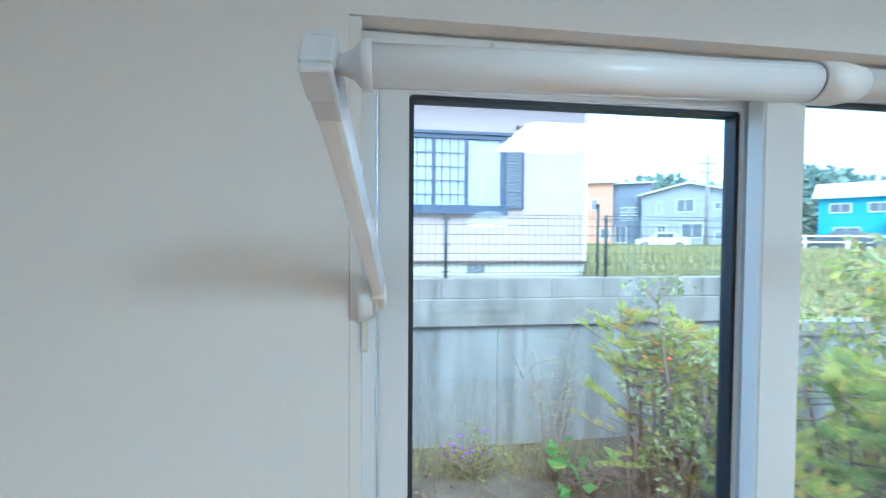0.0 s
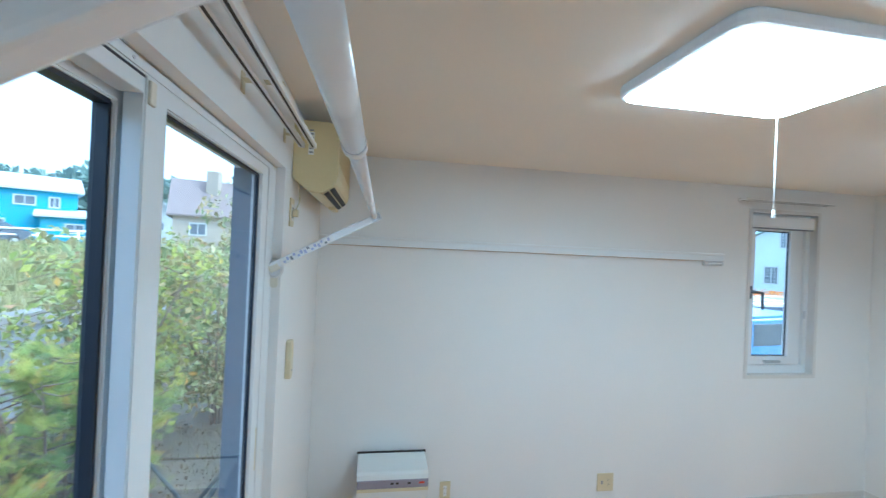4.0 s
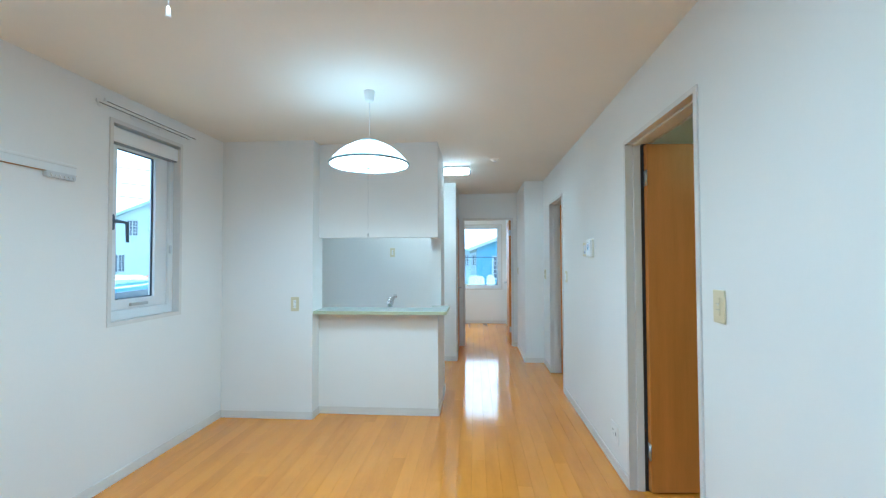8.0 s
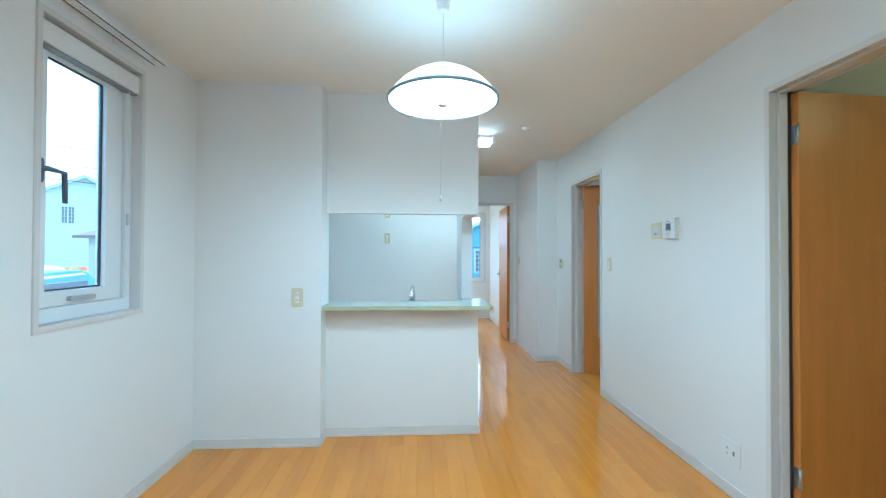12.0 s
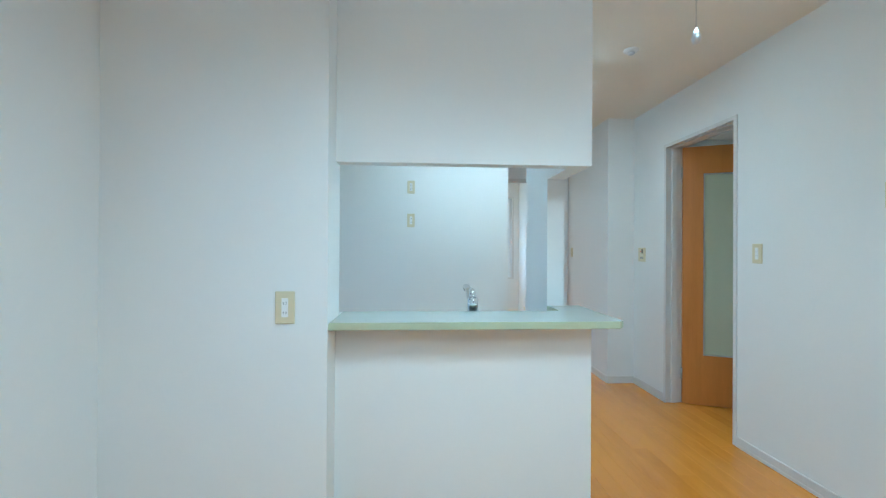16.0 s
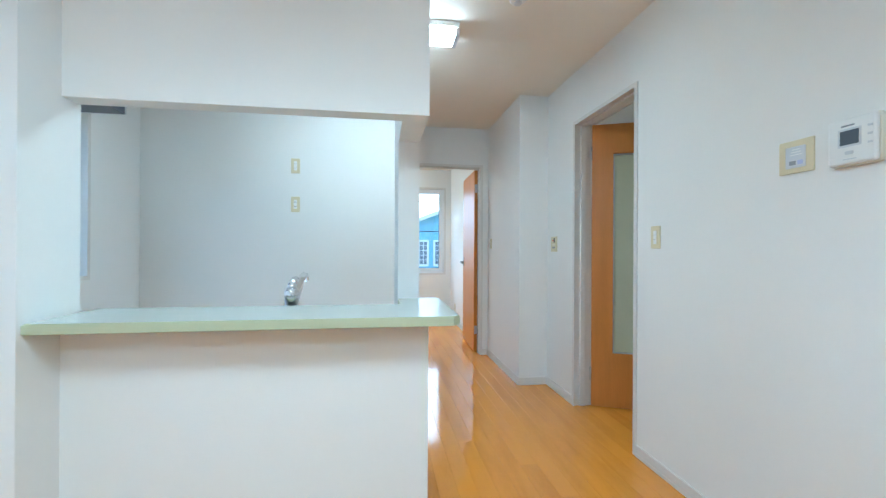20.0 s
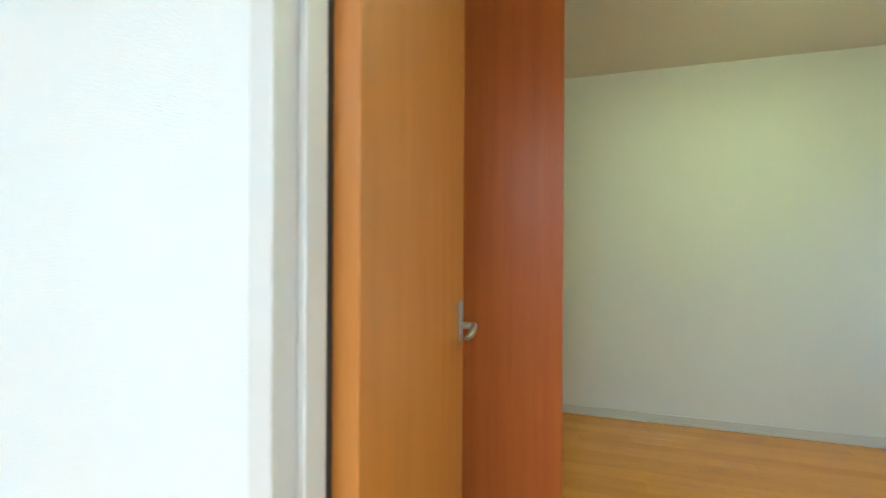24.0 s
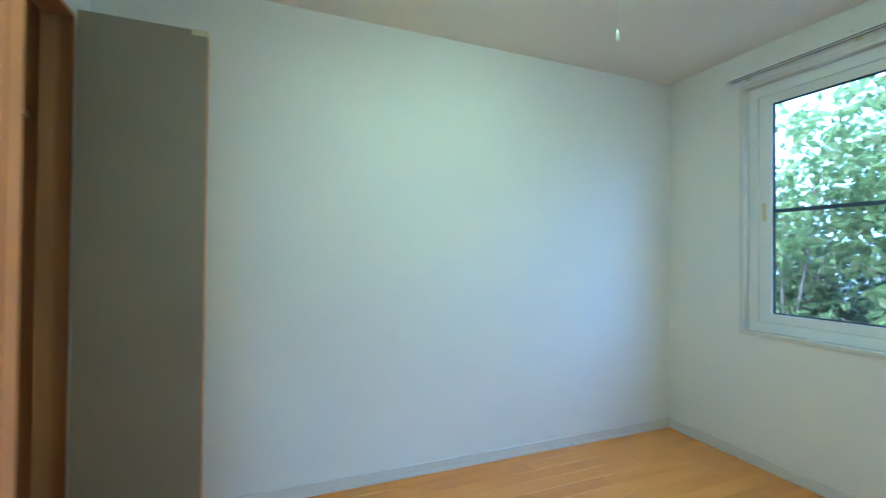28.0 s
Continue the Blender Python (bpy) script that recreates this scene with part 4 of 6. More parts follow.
# ---- switches and sockets ----
def wall_plate(name, axis, face, s, u0, u1, z0, z1, label, category, kind_, group=""):
    mid = (face, (u0 + u1) / 2, (z0 + z1) / 2) if axis == "y" else ((u0 + u1) / 2, face, (z0 + z1) / 2)
    top = thing(name, mid, label, category, group)

    def b(nm, a0, a1, c0, c1, d0, d1, m, bev=0.0015, lab=""):
        lo, hi = min(face + s * c0, face + s * c1), max(face + s * c0, face + s * c1)
        part(nm, slab_along("y" if axis == "y" else "x", lo, hi, a0, a1, d0, d1, bev), m, top, lab)

    b("plate", u0, u1, 0.0, 0.007, z0, z1, M_WHITEP if kind_ == "tv" else M_IVORY, 0.0025)
    uc, zc, h = (u0 + u1) / 2, (z0 + z1) / 2, z1 - z0
    if kind_ == "socket":
        b("insert", uc - 0.012, uc + 0.012, 0.006, 0.0085, zc - 0.035, zc + 0.035, M_WHITEP)
        for dz in (-0.017, 0.017):
            for du in (-0.005, 0.005):
                b("slot", uc + du - 0.001, uc + du + 0.001, 0.008, 0.0092, zc + dz - 0.005, zc + dz + 0.005, M_DARK, 0)
    elif kind_ in ("switch", "triple_switch"):
        b("rocker", uc - 0.011, uc + 0.011, 0.006, 0.010, zc - 0.034, zc + 0.034, M_WHITEP if kind_ == "triple_switch" else M_IVORY, 0.0015)
        for dz in (-0.0115, 0.0115):
            b("rocker_gap", uc - 0.011, uc + 0.011, 0.0095, 0.0104, zc + dz - 0.0006, zc + dz + 0.0006, M_INK, 0)
        b("marker", uc - 0.004, uc - 0.001, 0.0098, 0.0106, zc + 0.004, zc + 0.010, M_GREYP, 0)
    elif kind_ == "wide_switch":
        b("insert", uc - 0.030, uc + 0.030, 0.006, 0.0085, zc - 0.036, zc + 0.036, M_WHITEP)
        b("knob", uc - 0.022, uc - 0.004, 0.008, 0.012, zc - 0.02, zc + 0.02, M_WHITEP)
        b("jack", uc + 0.006, uc + 0.020, 0.008, 0.0095, zc - 0.012, zc + 0.012, M_INK)
        b("jack", uc + 0.006, uc + 0.020, 0.008, 0.0095, zc + 0.018, zc + 0.03, M_GREYP)
    elif kind_ in ("tv", "ivory_tv"):
        b("insert", uc - 0.045, uc + 0.045, 0.006, 0.0085, zc - 0.036, zc + 0.036, M_WHITEP if kind_ == "tv" else M_IVORY)
        b("jack", uc - 0.034, uc - 0.020, 0.008, 0.0095, zc - 0.012, zc + 0.012, M_INK)
        for dz in (-0.015, 0.015):
            b("slot", uc + 0.015, uc + 0.017, 0.008, 0.0093, zc + dz - 0.005, zc + dz + 0.005, M_DARK, 0)
            b("slot", uc + 0.024, uc + 0.026, 0.008, 0.0093, zc + dz - 0.005, zc + dz + 0.005, M_DARK, 0)
    elif kind_ == "remote":
        b("display", uc - 0.022, uc + 0.0, 0.0065, 0.0078, zc + 0.012, zc + 0.048, M_DARK, 0)
        for i in range(3):
            b("button", uc - 0.025 + i * 0.018, uc - 0.013 + i * 0.018, 0.0065, 0.009, zc - 0.034, zc - 0.020, M_INK, 0.001)
            b("button", uc - 0.025 + i * 0.018, uc - 0.013 + i * 0.018, 0.0065, 0.009, zc - 0.010, zc + 0.002, M_CREAM, 0.001)
        b("label_bar", uc + 0.006, uc + 0.026, 0.0068, 0.0075, zc + 0.025, zc + 0.032, M_REDINK, 0)
    elif kind_ == "vent":
        b("panel", uc - 0.034, uc + 0.034, 0.006, 0.009, zc - 0.038, zc + 0.034, M_GREYP, 0.003)
        for i in range(3):
            b("label_bar", uc - 0.024 + 0.004 * i, uc + 0.018 - 0.004 * i, 0.0088, 0.0095, zc + 0.004 + i * 0.009, zc + 0.0075 + i * 0.009, M_WHITEP, 0)
        b("button", uc - 0.026, uc - 0.008, 0.0088, 0.0105, zc - 0.028, zc - 0.014, M_PALEINK, 0.001)
        b("display", uc - 0.002, uc + 0.020, 0.0088, 0.0100, zc - 0.028, zc - 0.014, M_INK, 0)
    return top


SW = "switches and sockets"
wall_plate("light_switch", "y", RW, -1, 2.352, 2.424, 1.12, 1.242, "yellowed ivory light switch beside the bedroom door", "switch", "switch", SW)
wall_plate("light_switch", "y", RW, -1, 4.962, 5.030, 1.128, 1.242, "yellowed ivory three-way light switch beside the glazed door", "switch", "triple_switch", SW)
wall_plate("bath_remote", "y", RW, -1, 6.19, 6.30, 1.105, 1.225, "yellowed bath heater remote with a small screen", "remote panel", "remote", SW)
wall_plate("vent_control", "y", RW, -1, 4.213, 4.332, 1.381, 1.492, "yellowed ventilation control panel with blue buttons", "control panel", "vent", SW)
wall_plate("tv_socket", "y", RW, -1, 3.52, 3.652, 0.17, 0.292, "white television and power socket near the floor", "socket", "tv", SW)
wall_plate("power_socket", "x", 4.27, -1, 0.626, 0.697, 0.92, 1.04, "yellowed ivory double power socket on the pillar", "socket", "socket", SW)
wall_plate("power_socket", "x", KB, -1, 1.055, 1.120, 1.695, 1.808, "ivory power socket on the kitchen wall", "socket", "socket", SW)
wall_plate("power_socket", "x", KB, -1, 1.055, 1.120, 1.398, 1.516, "ivory power socket on the kitchen wall", "socket", "socket", SW)
wall_plate("power_socket", "y", 0.0, 1, 1.965, 2.088, 0.17, 0.295, "wide yellowed ivory socket low on the long wall", "socket", "ivory_tv", SW)
wall_plate("power_socket", "y", 0.0, 1, 0.842, 0.912, 0.17, 0.29, "ivory power socket beside the heater", "socket", "socket", SW)
rh_ = thing("remote_holder", (0.89, 0.0, 1.33), "slim yellowed remote holder beside the sliding door", "remote holder")
part("body", rbox(0.866, 0.914, 0.0, 0.024, 1.25, 1.41, "y", 0.012, bev=0.004), M_IVORY, rh_)
part("slot", rbox(0.876, 0.904, 0.0235, 0.0246, 1.335, 1.395, "y", 0.008), M_AC, rh_)
part("screw", tube([(0.89, 0.024, 1.285), (0.89, 0.0258, 1.285)], 0.004, 10), M_INK, rh_)
wall_plate("power_socket", "x", 0.0, 1, 0.90, 0.97, 1.885, 2.0, "ivory power socket under the air conditioner", "socket", "socket", SW)
wall_plate("light_switch", "y", 2.87, -1, 7.24, 7.29, 1.13, 1.23, "ivory light switch at the end of the hall", "switch", "switch", SW)
wall_plate("power_socket", "y", 2.87, -1, 9.3, 9.37, 0.17, 0.29, "ivory power socket in the back room", "socket", "socket", SW)

# plug and cord of the air conditioner
part("power_cable", tube([(0.94, 0.02, 1.955), (0.945, 0.035, 1.985), (0.93, 0.03, 2.02), (0.90, 0.02, 2.085)], 0.003, 8), M_IVORY, ac, "short ivory power cable")
part("plug", rbox(0.922, 0.95, 0.0095, 0.03, 1.925, 1.955, "y", 0.006), M_IVORY, ac)

# intercom
ic = thing("intercom", (RW, 4.09, 1.44), "white door intercom with a small grey screen", "intercom")
part("back_case", rbox(RW - 0.014, RW, 4.022, 4.157, 1.372, 1.513, "x", 0.008, bev=0.002), M_CREAM, ic, "yellowed back case")
part("front_cover", rbox(RW - 0.029, RW - 0.0135, 4.025, 4.154, 1.375, 1.511, "x", 0.008, bev=0.006), M_WHITEP, ic, "white front cover")
part("screen_frame", box(RW - 0.0298, RW - 0.0285, 4.062, 4.124, 1.426, 1.480, 0.0004), M_GREYP, ic)
part("screen", box(RW - 0.0303, RW - 0.0295, 4.068, 4.118, 1.432, 1.474), M_SCREEN, ic, "small grey screen")
part("name_bar", box(RW - 0.0298, RW - 0.0288, 4.08, 4.115, 1.486, 1.491), M_INK, ic)
for i in range(3):
    part("side_button", box(RW - 0.0305, RW - 0.0287, 4.034, 4.046, 1.425 + i * 0.024, 1.431 + i * 0.024, 0.0006), M_GREYP, ic)
part("talk_button", rbox(RW - 0.0315, RW - 0.0287, 4.082, 4.104, 1.403, 1.413, "x", 0.004), M_GREYP, ic)
part("label_bar", box(RW - 0.0298, RW - 0.0288, 4.075, 4.110, 1.388, 1.391), M_GREYP, ic)

# ---- picture rail on the long wall ----
pr = thing("wall_rail", (0, 1.45, 1.84), "long white wooden hanging rail screwed to the wall", "wall rail")
part("board", box(0.0, 0.018, 0.012, 2.90, 1.826, 1.884, 0.003), M_PVC, pr)
part("strip", box(0.018, 0.024, 0.012, 2.90, 1.866, 1.880, 0.002), M_WHITEP, pr, "glossy upper strip")
# Brown strip stands in for the shadow groove along the rail's underside.
part("groove_shade", box(0.0, 0.0165, 0.012, 2.90, 1.8232, 1.8256), M_LINING, pr, "thin brown strip for the shadow line under the rail")
hk = part("hook_bar", rbox(0.004, 0.026, 2.731, 2.889, 1.794, 1.8255, "x", 0.006), M_GREYP, pr, "pale hook strip under the rail's end")
for i in range(6):
    part("hook", tube([(0.026, 2.75 + i * 0.024, 1.812), (0.034, 2.75 + i * 0.024, 1.802), (0.034, 2.75 + i * 0.024, 1.796)], 0.003, 6), M_WHITEP, hk)

# ---- heater ----
ht = thing("fan_heater", (0.14, 0.505, 0), "off-white oil heater with a mauve-grey control strip by the wall", "heater")
hp = [(0.03, 0.03), (0.262, 0.03), (0.262, 0.460), (0.255, 0.484), (0.24, 0.497), (0.05, 0.516), (0.03, 0.504)]
bm = prism(hp, "y", 0.303, 0.725)
bmesh.ops.bevel(bm, geom=[e for e in bm.edges if e.calc_face_angle(0) > 0.7], offset=0.006, segments=2, affect="EDGES")
part("body", bm, M_HEATW, ht)
part("control_strip", box(0.255, 0.268, 0.305, 0.723, 0.411, 0.459, 0.004), M_HEATG, ht, "mauve-grey control strip")
part("trim_strip", box(0.258, 0.266, 0.305, 0.723, 0.390, 0.409, 0.003), M_IVORY, ht, "gold-beige trim strip")
part("red_mark", box(0.2675, 0.269, 0.668, 0.700, 0.434, 0.445), M_REDINK, ht, "small red mark")
for y in (0.50, 0.53, 0.60):
    part("button", box(0.2675, 0.270, y, y + 0.018, 0.434, 0.445, 0.001), M_DARK, ht)
part("rear_edge", box(0.030, 0.044, 0.296, 0.732, 0.511, 0.521, 0.002), M_DARK, ht, "dark rear top edge")
for i in range(12):
    part("grille_bar", box(0.2615, 0.266, 0.335, 0.69, 0.09 + i * 0.022, 0.098 + i * 0.022, 0.001), M_HEATW, ht)
part("base", box(0.025, 0.285, 0.296, 0.732, 0.0, 0.03, 0.005), M_HEATG, ht)

# ---- lamps ----
cl = thing("ceiling_lamp", (1.665, 1.47, 2.4), "large square white ceiling lamp, lit, with a pull cord", "ceiling lamp")
part("body", rbox(1.390, 1.916, 1.143, 1.798, 2.360, 2.40, "z", 0.05, bev=0.010), M_LAMPB, cl, "white translucent frame")
part("diffuser", rbox(1.404, 1.902, 1.157, 1.784, 2.350, 2.366, "z", 0.045, bev=0.006), M_LAMP, cl, "glowing white diffuser")
part("pull_cord", tube([(1.425, 1.768, 2.352), (1.425, 1.768, 2.008)], 0.0020, 8), M_WHITEP, cl)
part("cord_knob", tube([(1.425, 1.768, 2.013), (1.425, 1.768, 1.985)], [0.004, 0.0072], 10), M_WHITEP, cl)

pl = thing("pendant_lamp", (1.57, 3.19, 2.4), "round white pendant lamp, lit, with a blue-grey rim and pull cord", "pendant lamp")
px, py = 1.565, 3.28
part("ceiling_cap", lathe(px, py, [(0.0, 2.333), (0.022, 2.333), (0.026, 2.343), (0.033, 2.395), (0.033, 2.40), (0, 2.40)], 28), M_WHITEP, pl)
part("cord", tube([(px, py, 2.34), (px, py, 2.09)], 0.0018, 8), M_WHITEP, pl)
dome = [(0.058, 2.082), (0.10, 2.068), (0.145, 2.044), (0.185, 2.014), (0.218, 1.980), (0.238, 1.954), (0.241, 1.947), (0.236, 1.947), (0.230, 1.956), (0.212, 1.978), (0.180, 2.007), (0.141, 2.036), (0.10, 2.060), (0.058, 2.075)]
part("shade", lathe(px, py, dome, 56), M_LAMP2, pl, "glowing milk-white shade")
part("rim", lathe(px, py, [(0.236, 1.940), (0.245, 1.940), (0.246, 1.951), (0.240, 1.956), (0.236, 1.940)], 56), M_RIM, pl, "blue-grey rim")
part("top_cap", lathe(px, py, [(0.0, 2.096), (0.03, 2.095), (0.06, 2.090), (0.064, 2.084), (0.060, 2.080), (0.0, 2.080)], 36), M_RIM, pl, "flat blue-grey top cap")
part("diffuser", lathe(px, py, [(0.0, 1.926), (0.09, 1.929), (0.17, 1.936), (0.225, 1.944), (0.2355, 1.950), (0.0, 1.950)], 56), M_LAMP5, pl, "glowing bottom diffuser")
part("centre_plate", lathe(px, py, [(0.0, 1.918), (0.02, 1.919), (0.026, 1.924), (0.026, 1.928)], 24), M_GREYP, pl)
part("pull_cord", tube([(px - 0.008, py, 1.920), (px - 0.008, py, 1.525)], 0.0004, 6), M_INK, pl)
part("cord_knob", lathe(px - 0.008, py, [(0.0, 1.500), (0.005, 1.502), (0.0065, 1.509), (0.005, 1.517), (0.0, 1.525)], 14), M_STEEL, pl)

hl = thing("kitchen_ceiling_lamp", (1.85, 5.46, 2.4), "long white rectangular ceiling lamp, lit, in the kitchen passage", "ceiling lamp")
part("base", box(1.30, 2.165, 5.37, 5.55, 2.37, 2.40, 0.004), M_WHITEP, hl)
part("diffuser", rbox(1.32, 2.145, 5.385, 5.535, 2.330, 2.371, "z", 0.012, bev=0.008), M_LAMP3, hl, "glowing white diffuser")
part("end_cap", rbox(2.145, 2.168, 5.383, 5.537, 2.328, 2.371, "z", 0.006), M_GREYP, hl)
part("end_cap", rbox(1.297, 1.32, 5.383, 5.537, 2.328, 2.371, "z", 0.006), M_GREYP, hl)

sd = thing("smoke_detector", (2.42, 5.12, 2.4), "small round white smoke detector on the ceiling", "smoke detector")
part("body", lathe(2.42, 5.12, [(0.0, 2.384), (0.026, 2.384), (0.034, 2.387), (0.040, 2.392), (0.044, 2.396), (0.045, 2.40)], 32), M_WHITEP, sd)
part("chamber", lathe(2.42, 5.12, [(0.0, 2.374), (0.016, 2.375), (0.020, 2.378), (0.020, 2.385)], 24), M_GREYP, sd)

bl = thing("bedroom_ceiling_lamp", (4.66, 1.95, 2.4), "round ceiling lamp with a pull cord, faintly lit", "ceiling lamp")
part("base", lathe(4.66, 1.95, [(0.0, 2.365), (0.11, 2.365), (0.12, 2.385), (0.12, 2.40)], 40), M_WHITEP, bl)
part("diffuser", lathe(4.66, 1.95, [(0.0, 2.295), (0.12, 2.298), (0.20, 2.312), (0.225, 2.335), (0.215, 2.352), (0.16, 2.362), (0.10, 2.364)], 40), M_LAMP4, bl, "faintly glowing diffuser")
part("pull_cord", tube([(4.66, 1.92, 2.31), (4.66, 1.92, 1.83)], 0.0013, 8), M_WHITEP, bl)
part("cord_knob", lathe(4.66, 1.92, [(0.0, 1.803), (0.004, 1.804), (0.0055, 1.812), (0.003, 1.832), (0.001, 1.835)], 12), M_WHITEP, bl)

# No lamp is known here; added out of view to brighten the back room.
rl = thing("back_room_fill_lamp", (1.3, 8.6, 2.4), "unseen lit lamp added to brighten the back room", "ceiling lamp")
part("base", lathe(1.3, 8.6, [(0.0, 2.36), (0.20, 2.36), (0.22, 2.385), (0.22, 2.40)], 40), M_WHITEP, rl)
part("diffuser", lathe(1.3, 8.6, [(0.0, 2.30), (0.12, 2.303), (0.19, 2.32), (0.21, 2.345), (0.20, 2.361)], 40), M_LAMP3, rl, "glowing diffuser")

# ---- kitchen ----
ct = thing("breakfast_counter", (1.38, 4.36, 0.9), "pale green laminate counter top on the low kitchen wall", "counter top")
outline = [(0.8155, 4.285), (1.945, 4.285), (1.968, 4.308), (1.968, 4.772), (1.8865, 4.772), (1.8865, 4.7585), (1.80, 4.7585), (1.80, 4.585), (0.8155, 4.585)]
bm = prism(outline, "z", 0.890, 0.919)
bmesh.ops.bevel(bm, geom=[e for e in bm.edges if e.is_manifold and abs(e.calc_face_angle(0) - math.pi / 2) < 0.1 and abs(e.verts[0].co.z - e.verts[1].co.z) < 1e-4], offset=0.003, segments=2, affect="EDGES")
bm.normal_update()
for f in bm.faces:
    f.material_index = 0 if f.normal.z > 0.6 else 1
part("top", bm, [M_COUNTER, M_COUNTERE], ct)
part("edge_band", box(0.818, 1.943, 4.2838, 4.2849, 0.8925, 0.9165), M_COUNTERE, ct, "green laminate edge band")
su = thing("sink_unit", (0.95, 4.8, 0), "kitchen sink unit with a steel worktop behind the counter", "kitchen unit")
part("body", box(0.02, 1.797, 4.505, 5.08, 0.0, 0.80, 0.003), M_WHITEP, su)
bm = wall_mesh("x", 4.503, 5.12, 0.004, 1.797, 0.80, 0.838)
part("worktop", bm, M_STEEL, su, "stainless steel worktop")
part("splash_back", box(0.004, 1.797, 4.501, 4.512, 0.838, 0.884, 0.002), M_STEEL, su)
for i in range(4):
    d = part("cabinet_door", box(0.03 + i * 0.437, 0.455 + i * 0.437, 5.081, 5.098, 0.09, 0.79, 0.002), M_IVORY, su)
    part("handle", box(0.20 + i * 0.437, 0.29 + i * 0.437, 5.098, 5.112, 0.74, 0.75, 0.002), M_ALU, d)
tp = thing("mixer_tap", (1.41, 4.65, 0.838), "chrome single-lever mixer tap", "tap")
part("base", lathe(1.41, 4.65, [(0.0, 0.838), (0.028, 0.838), (0.028, 0.85), (0.023, 0.858), (0.023, 0.922), (0.0255, 0.925), (0.0255, 0.962), (0.021, 0.972), (0.0, 0.976)], 28), M_CHROME, tp)
part("lever", tube([(1.41, 4.64, 0.968), (1.41, 4.66, 0.985), (1.41, 4.70, 1.0), (1.41, 4.735, 1.004)], [0.017, 0.017, 0.014, 0.009], 12), M_CHROME, tp)
part("spout", tube([(1.41, 4.665, 0.905), (1.41, 4.74, 0.94), (1.41, 4.83, 0.983), (1.41, 4.89, 1.004), (1.41, 4.915, 1.002), (1.41, 4.925, 0.985)], [0.016, 0.015, 0.014, 0.015, 0.0165, 0.0165], 16), M_CHROME, tp)
rh = thing("range_hood", (0.3, 5.0, 1.74), "dark steel range hood under the kitchen ceiling", "range hood")
part("canopy", prism([(4.53, 1.735), (5.19, 1.735), (5.19, 1.78), (5.05, 1.90), (4.53, 1.90)], "x", 0.003, 0.56), M_HOOD, rh)
part("duct_box", box(0.003, 0.50, 4.53, 4.95, 1.9005, 2.398, 0.002), M_HOOD, rh)
part("lip", box(0.003, 0.563, 5.19, 5.197, 1.733, 1.782, 0.001), M_STEEL, rh)

# entry room window, unseen, added so that daylight reaches the room
w6 = tagged(thing("entry_daylight_window", (4.75, 5.7, 0.9), "unseen window added to let daylight into the entry room", "window"), kind="structure")
sash(w6, "y", 4.75, 0.05, 5.001, 6.399, 0.901, 1.999, 0.06)


# ---- outside: ground ----
def smooth(a, b, v):
    t = min(1.0, max(0.0, (v - a) / (b - a)))
    return t * t * (3 - 2 * t)


def ground_z(x, y):
    low = -0.45 + 0.05 * noise.noise((x * 0.7, y * 0.7, 0.0))
    wide = smooth(-1.6, -2.2, x)
    rise = 0.76 + 0.36 * smooth(-4.5, -12.0, y)
    high = (1 - wide) * 1.10 + wide * rise + 0.06 * noise.noise((x * 0.25, y * 0.25, 3.0))
    k = smooth(-3.90, -4.0, y)
    return low * (1 - k) + high * k


def axis_steps(near0, near1, step, far):
    out = []
    v = near0
    while v <= near1:
        out.append(round(v, 3))
        v += step
    g, a, b = step, near0, near1
    while b < far:
        g *= 1.35
        a, b = a - g, b + g
        out.append(b)
        out.insert(0, a)
    return out


gx, gy = axis_steps(-8, 8, 0.25, 600), axis_steps(-12, 2, 0.10, 600)
verts = [(x, y, ground_z(x, y)) for y in gy for x in gx]
nx_ = len(gx)
faces = [(j * nx_ + i, j * nx_ + i + 1, (j + 1) * nx_ + i + 1, (j + 1) * nx_ + i) for j in range(len(gy) - 1) for i in range(nx_ - 1)]
me = bpy.data.meshes.new("ground")
me.from_pydata(verts, [], faces)
me.materials.append(M_SOIL)
me.materials.append(M_FIELD)
for p in me.polygons:
    c = p.center
    p.material_index = 1 if (c.y < -4.05 or c.y > 3) else 0
    p.use_smooth = True
tagged(new("ground", me), "bare garden soil running up to a grassy field", "ground", kind="structure")

# ---- retaining wall and fence ----
rw = tagged(thing("retaining_wall", (3, -3.9, -0.45), "weathered grey concrete retaining wall behind the garden", "wall"), kind="structure")
for i in range(6):
    x1 = 9.353 - i * 2.0
    x0 = x1 - 1.992 if i < 5 else -1.72
    part("concrete_panel", box(x0, x1 + 0.004, -4.02, -3.85, -0.7, 0.87, 0.003), M_CONC, rw)
part("ledge", box(-1.72, 9.353, -4.06, -3.80, 0.874, 1.16, 0.006), M_CONC2, rw)
for i in range(18):
    x1 = 9.353 - i * 0.615
    part("coping_block", box(x1 - 0.612, x1, -4.06, -3.87, 1.164, 1.375, 0.004), M_CONC2, rw)
for i in range(5):
    x1 = -1.728 - i * 2.0
    part("concrete_panel", box(x1 - 1.992, x1, -4.02, -3.85, -0.7, 0.66, 0.006), M_CONC, rw)
    part("coping", box(x1 - 1.994, x1, -4.06, -3.81, 0.664, 0.83, 0.008), M_CONC2, rw)
fe = thing("wire_fence", (3, -3.96, 1.375), "dark welded wire fence on the retaining wall", "fence")
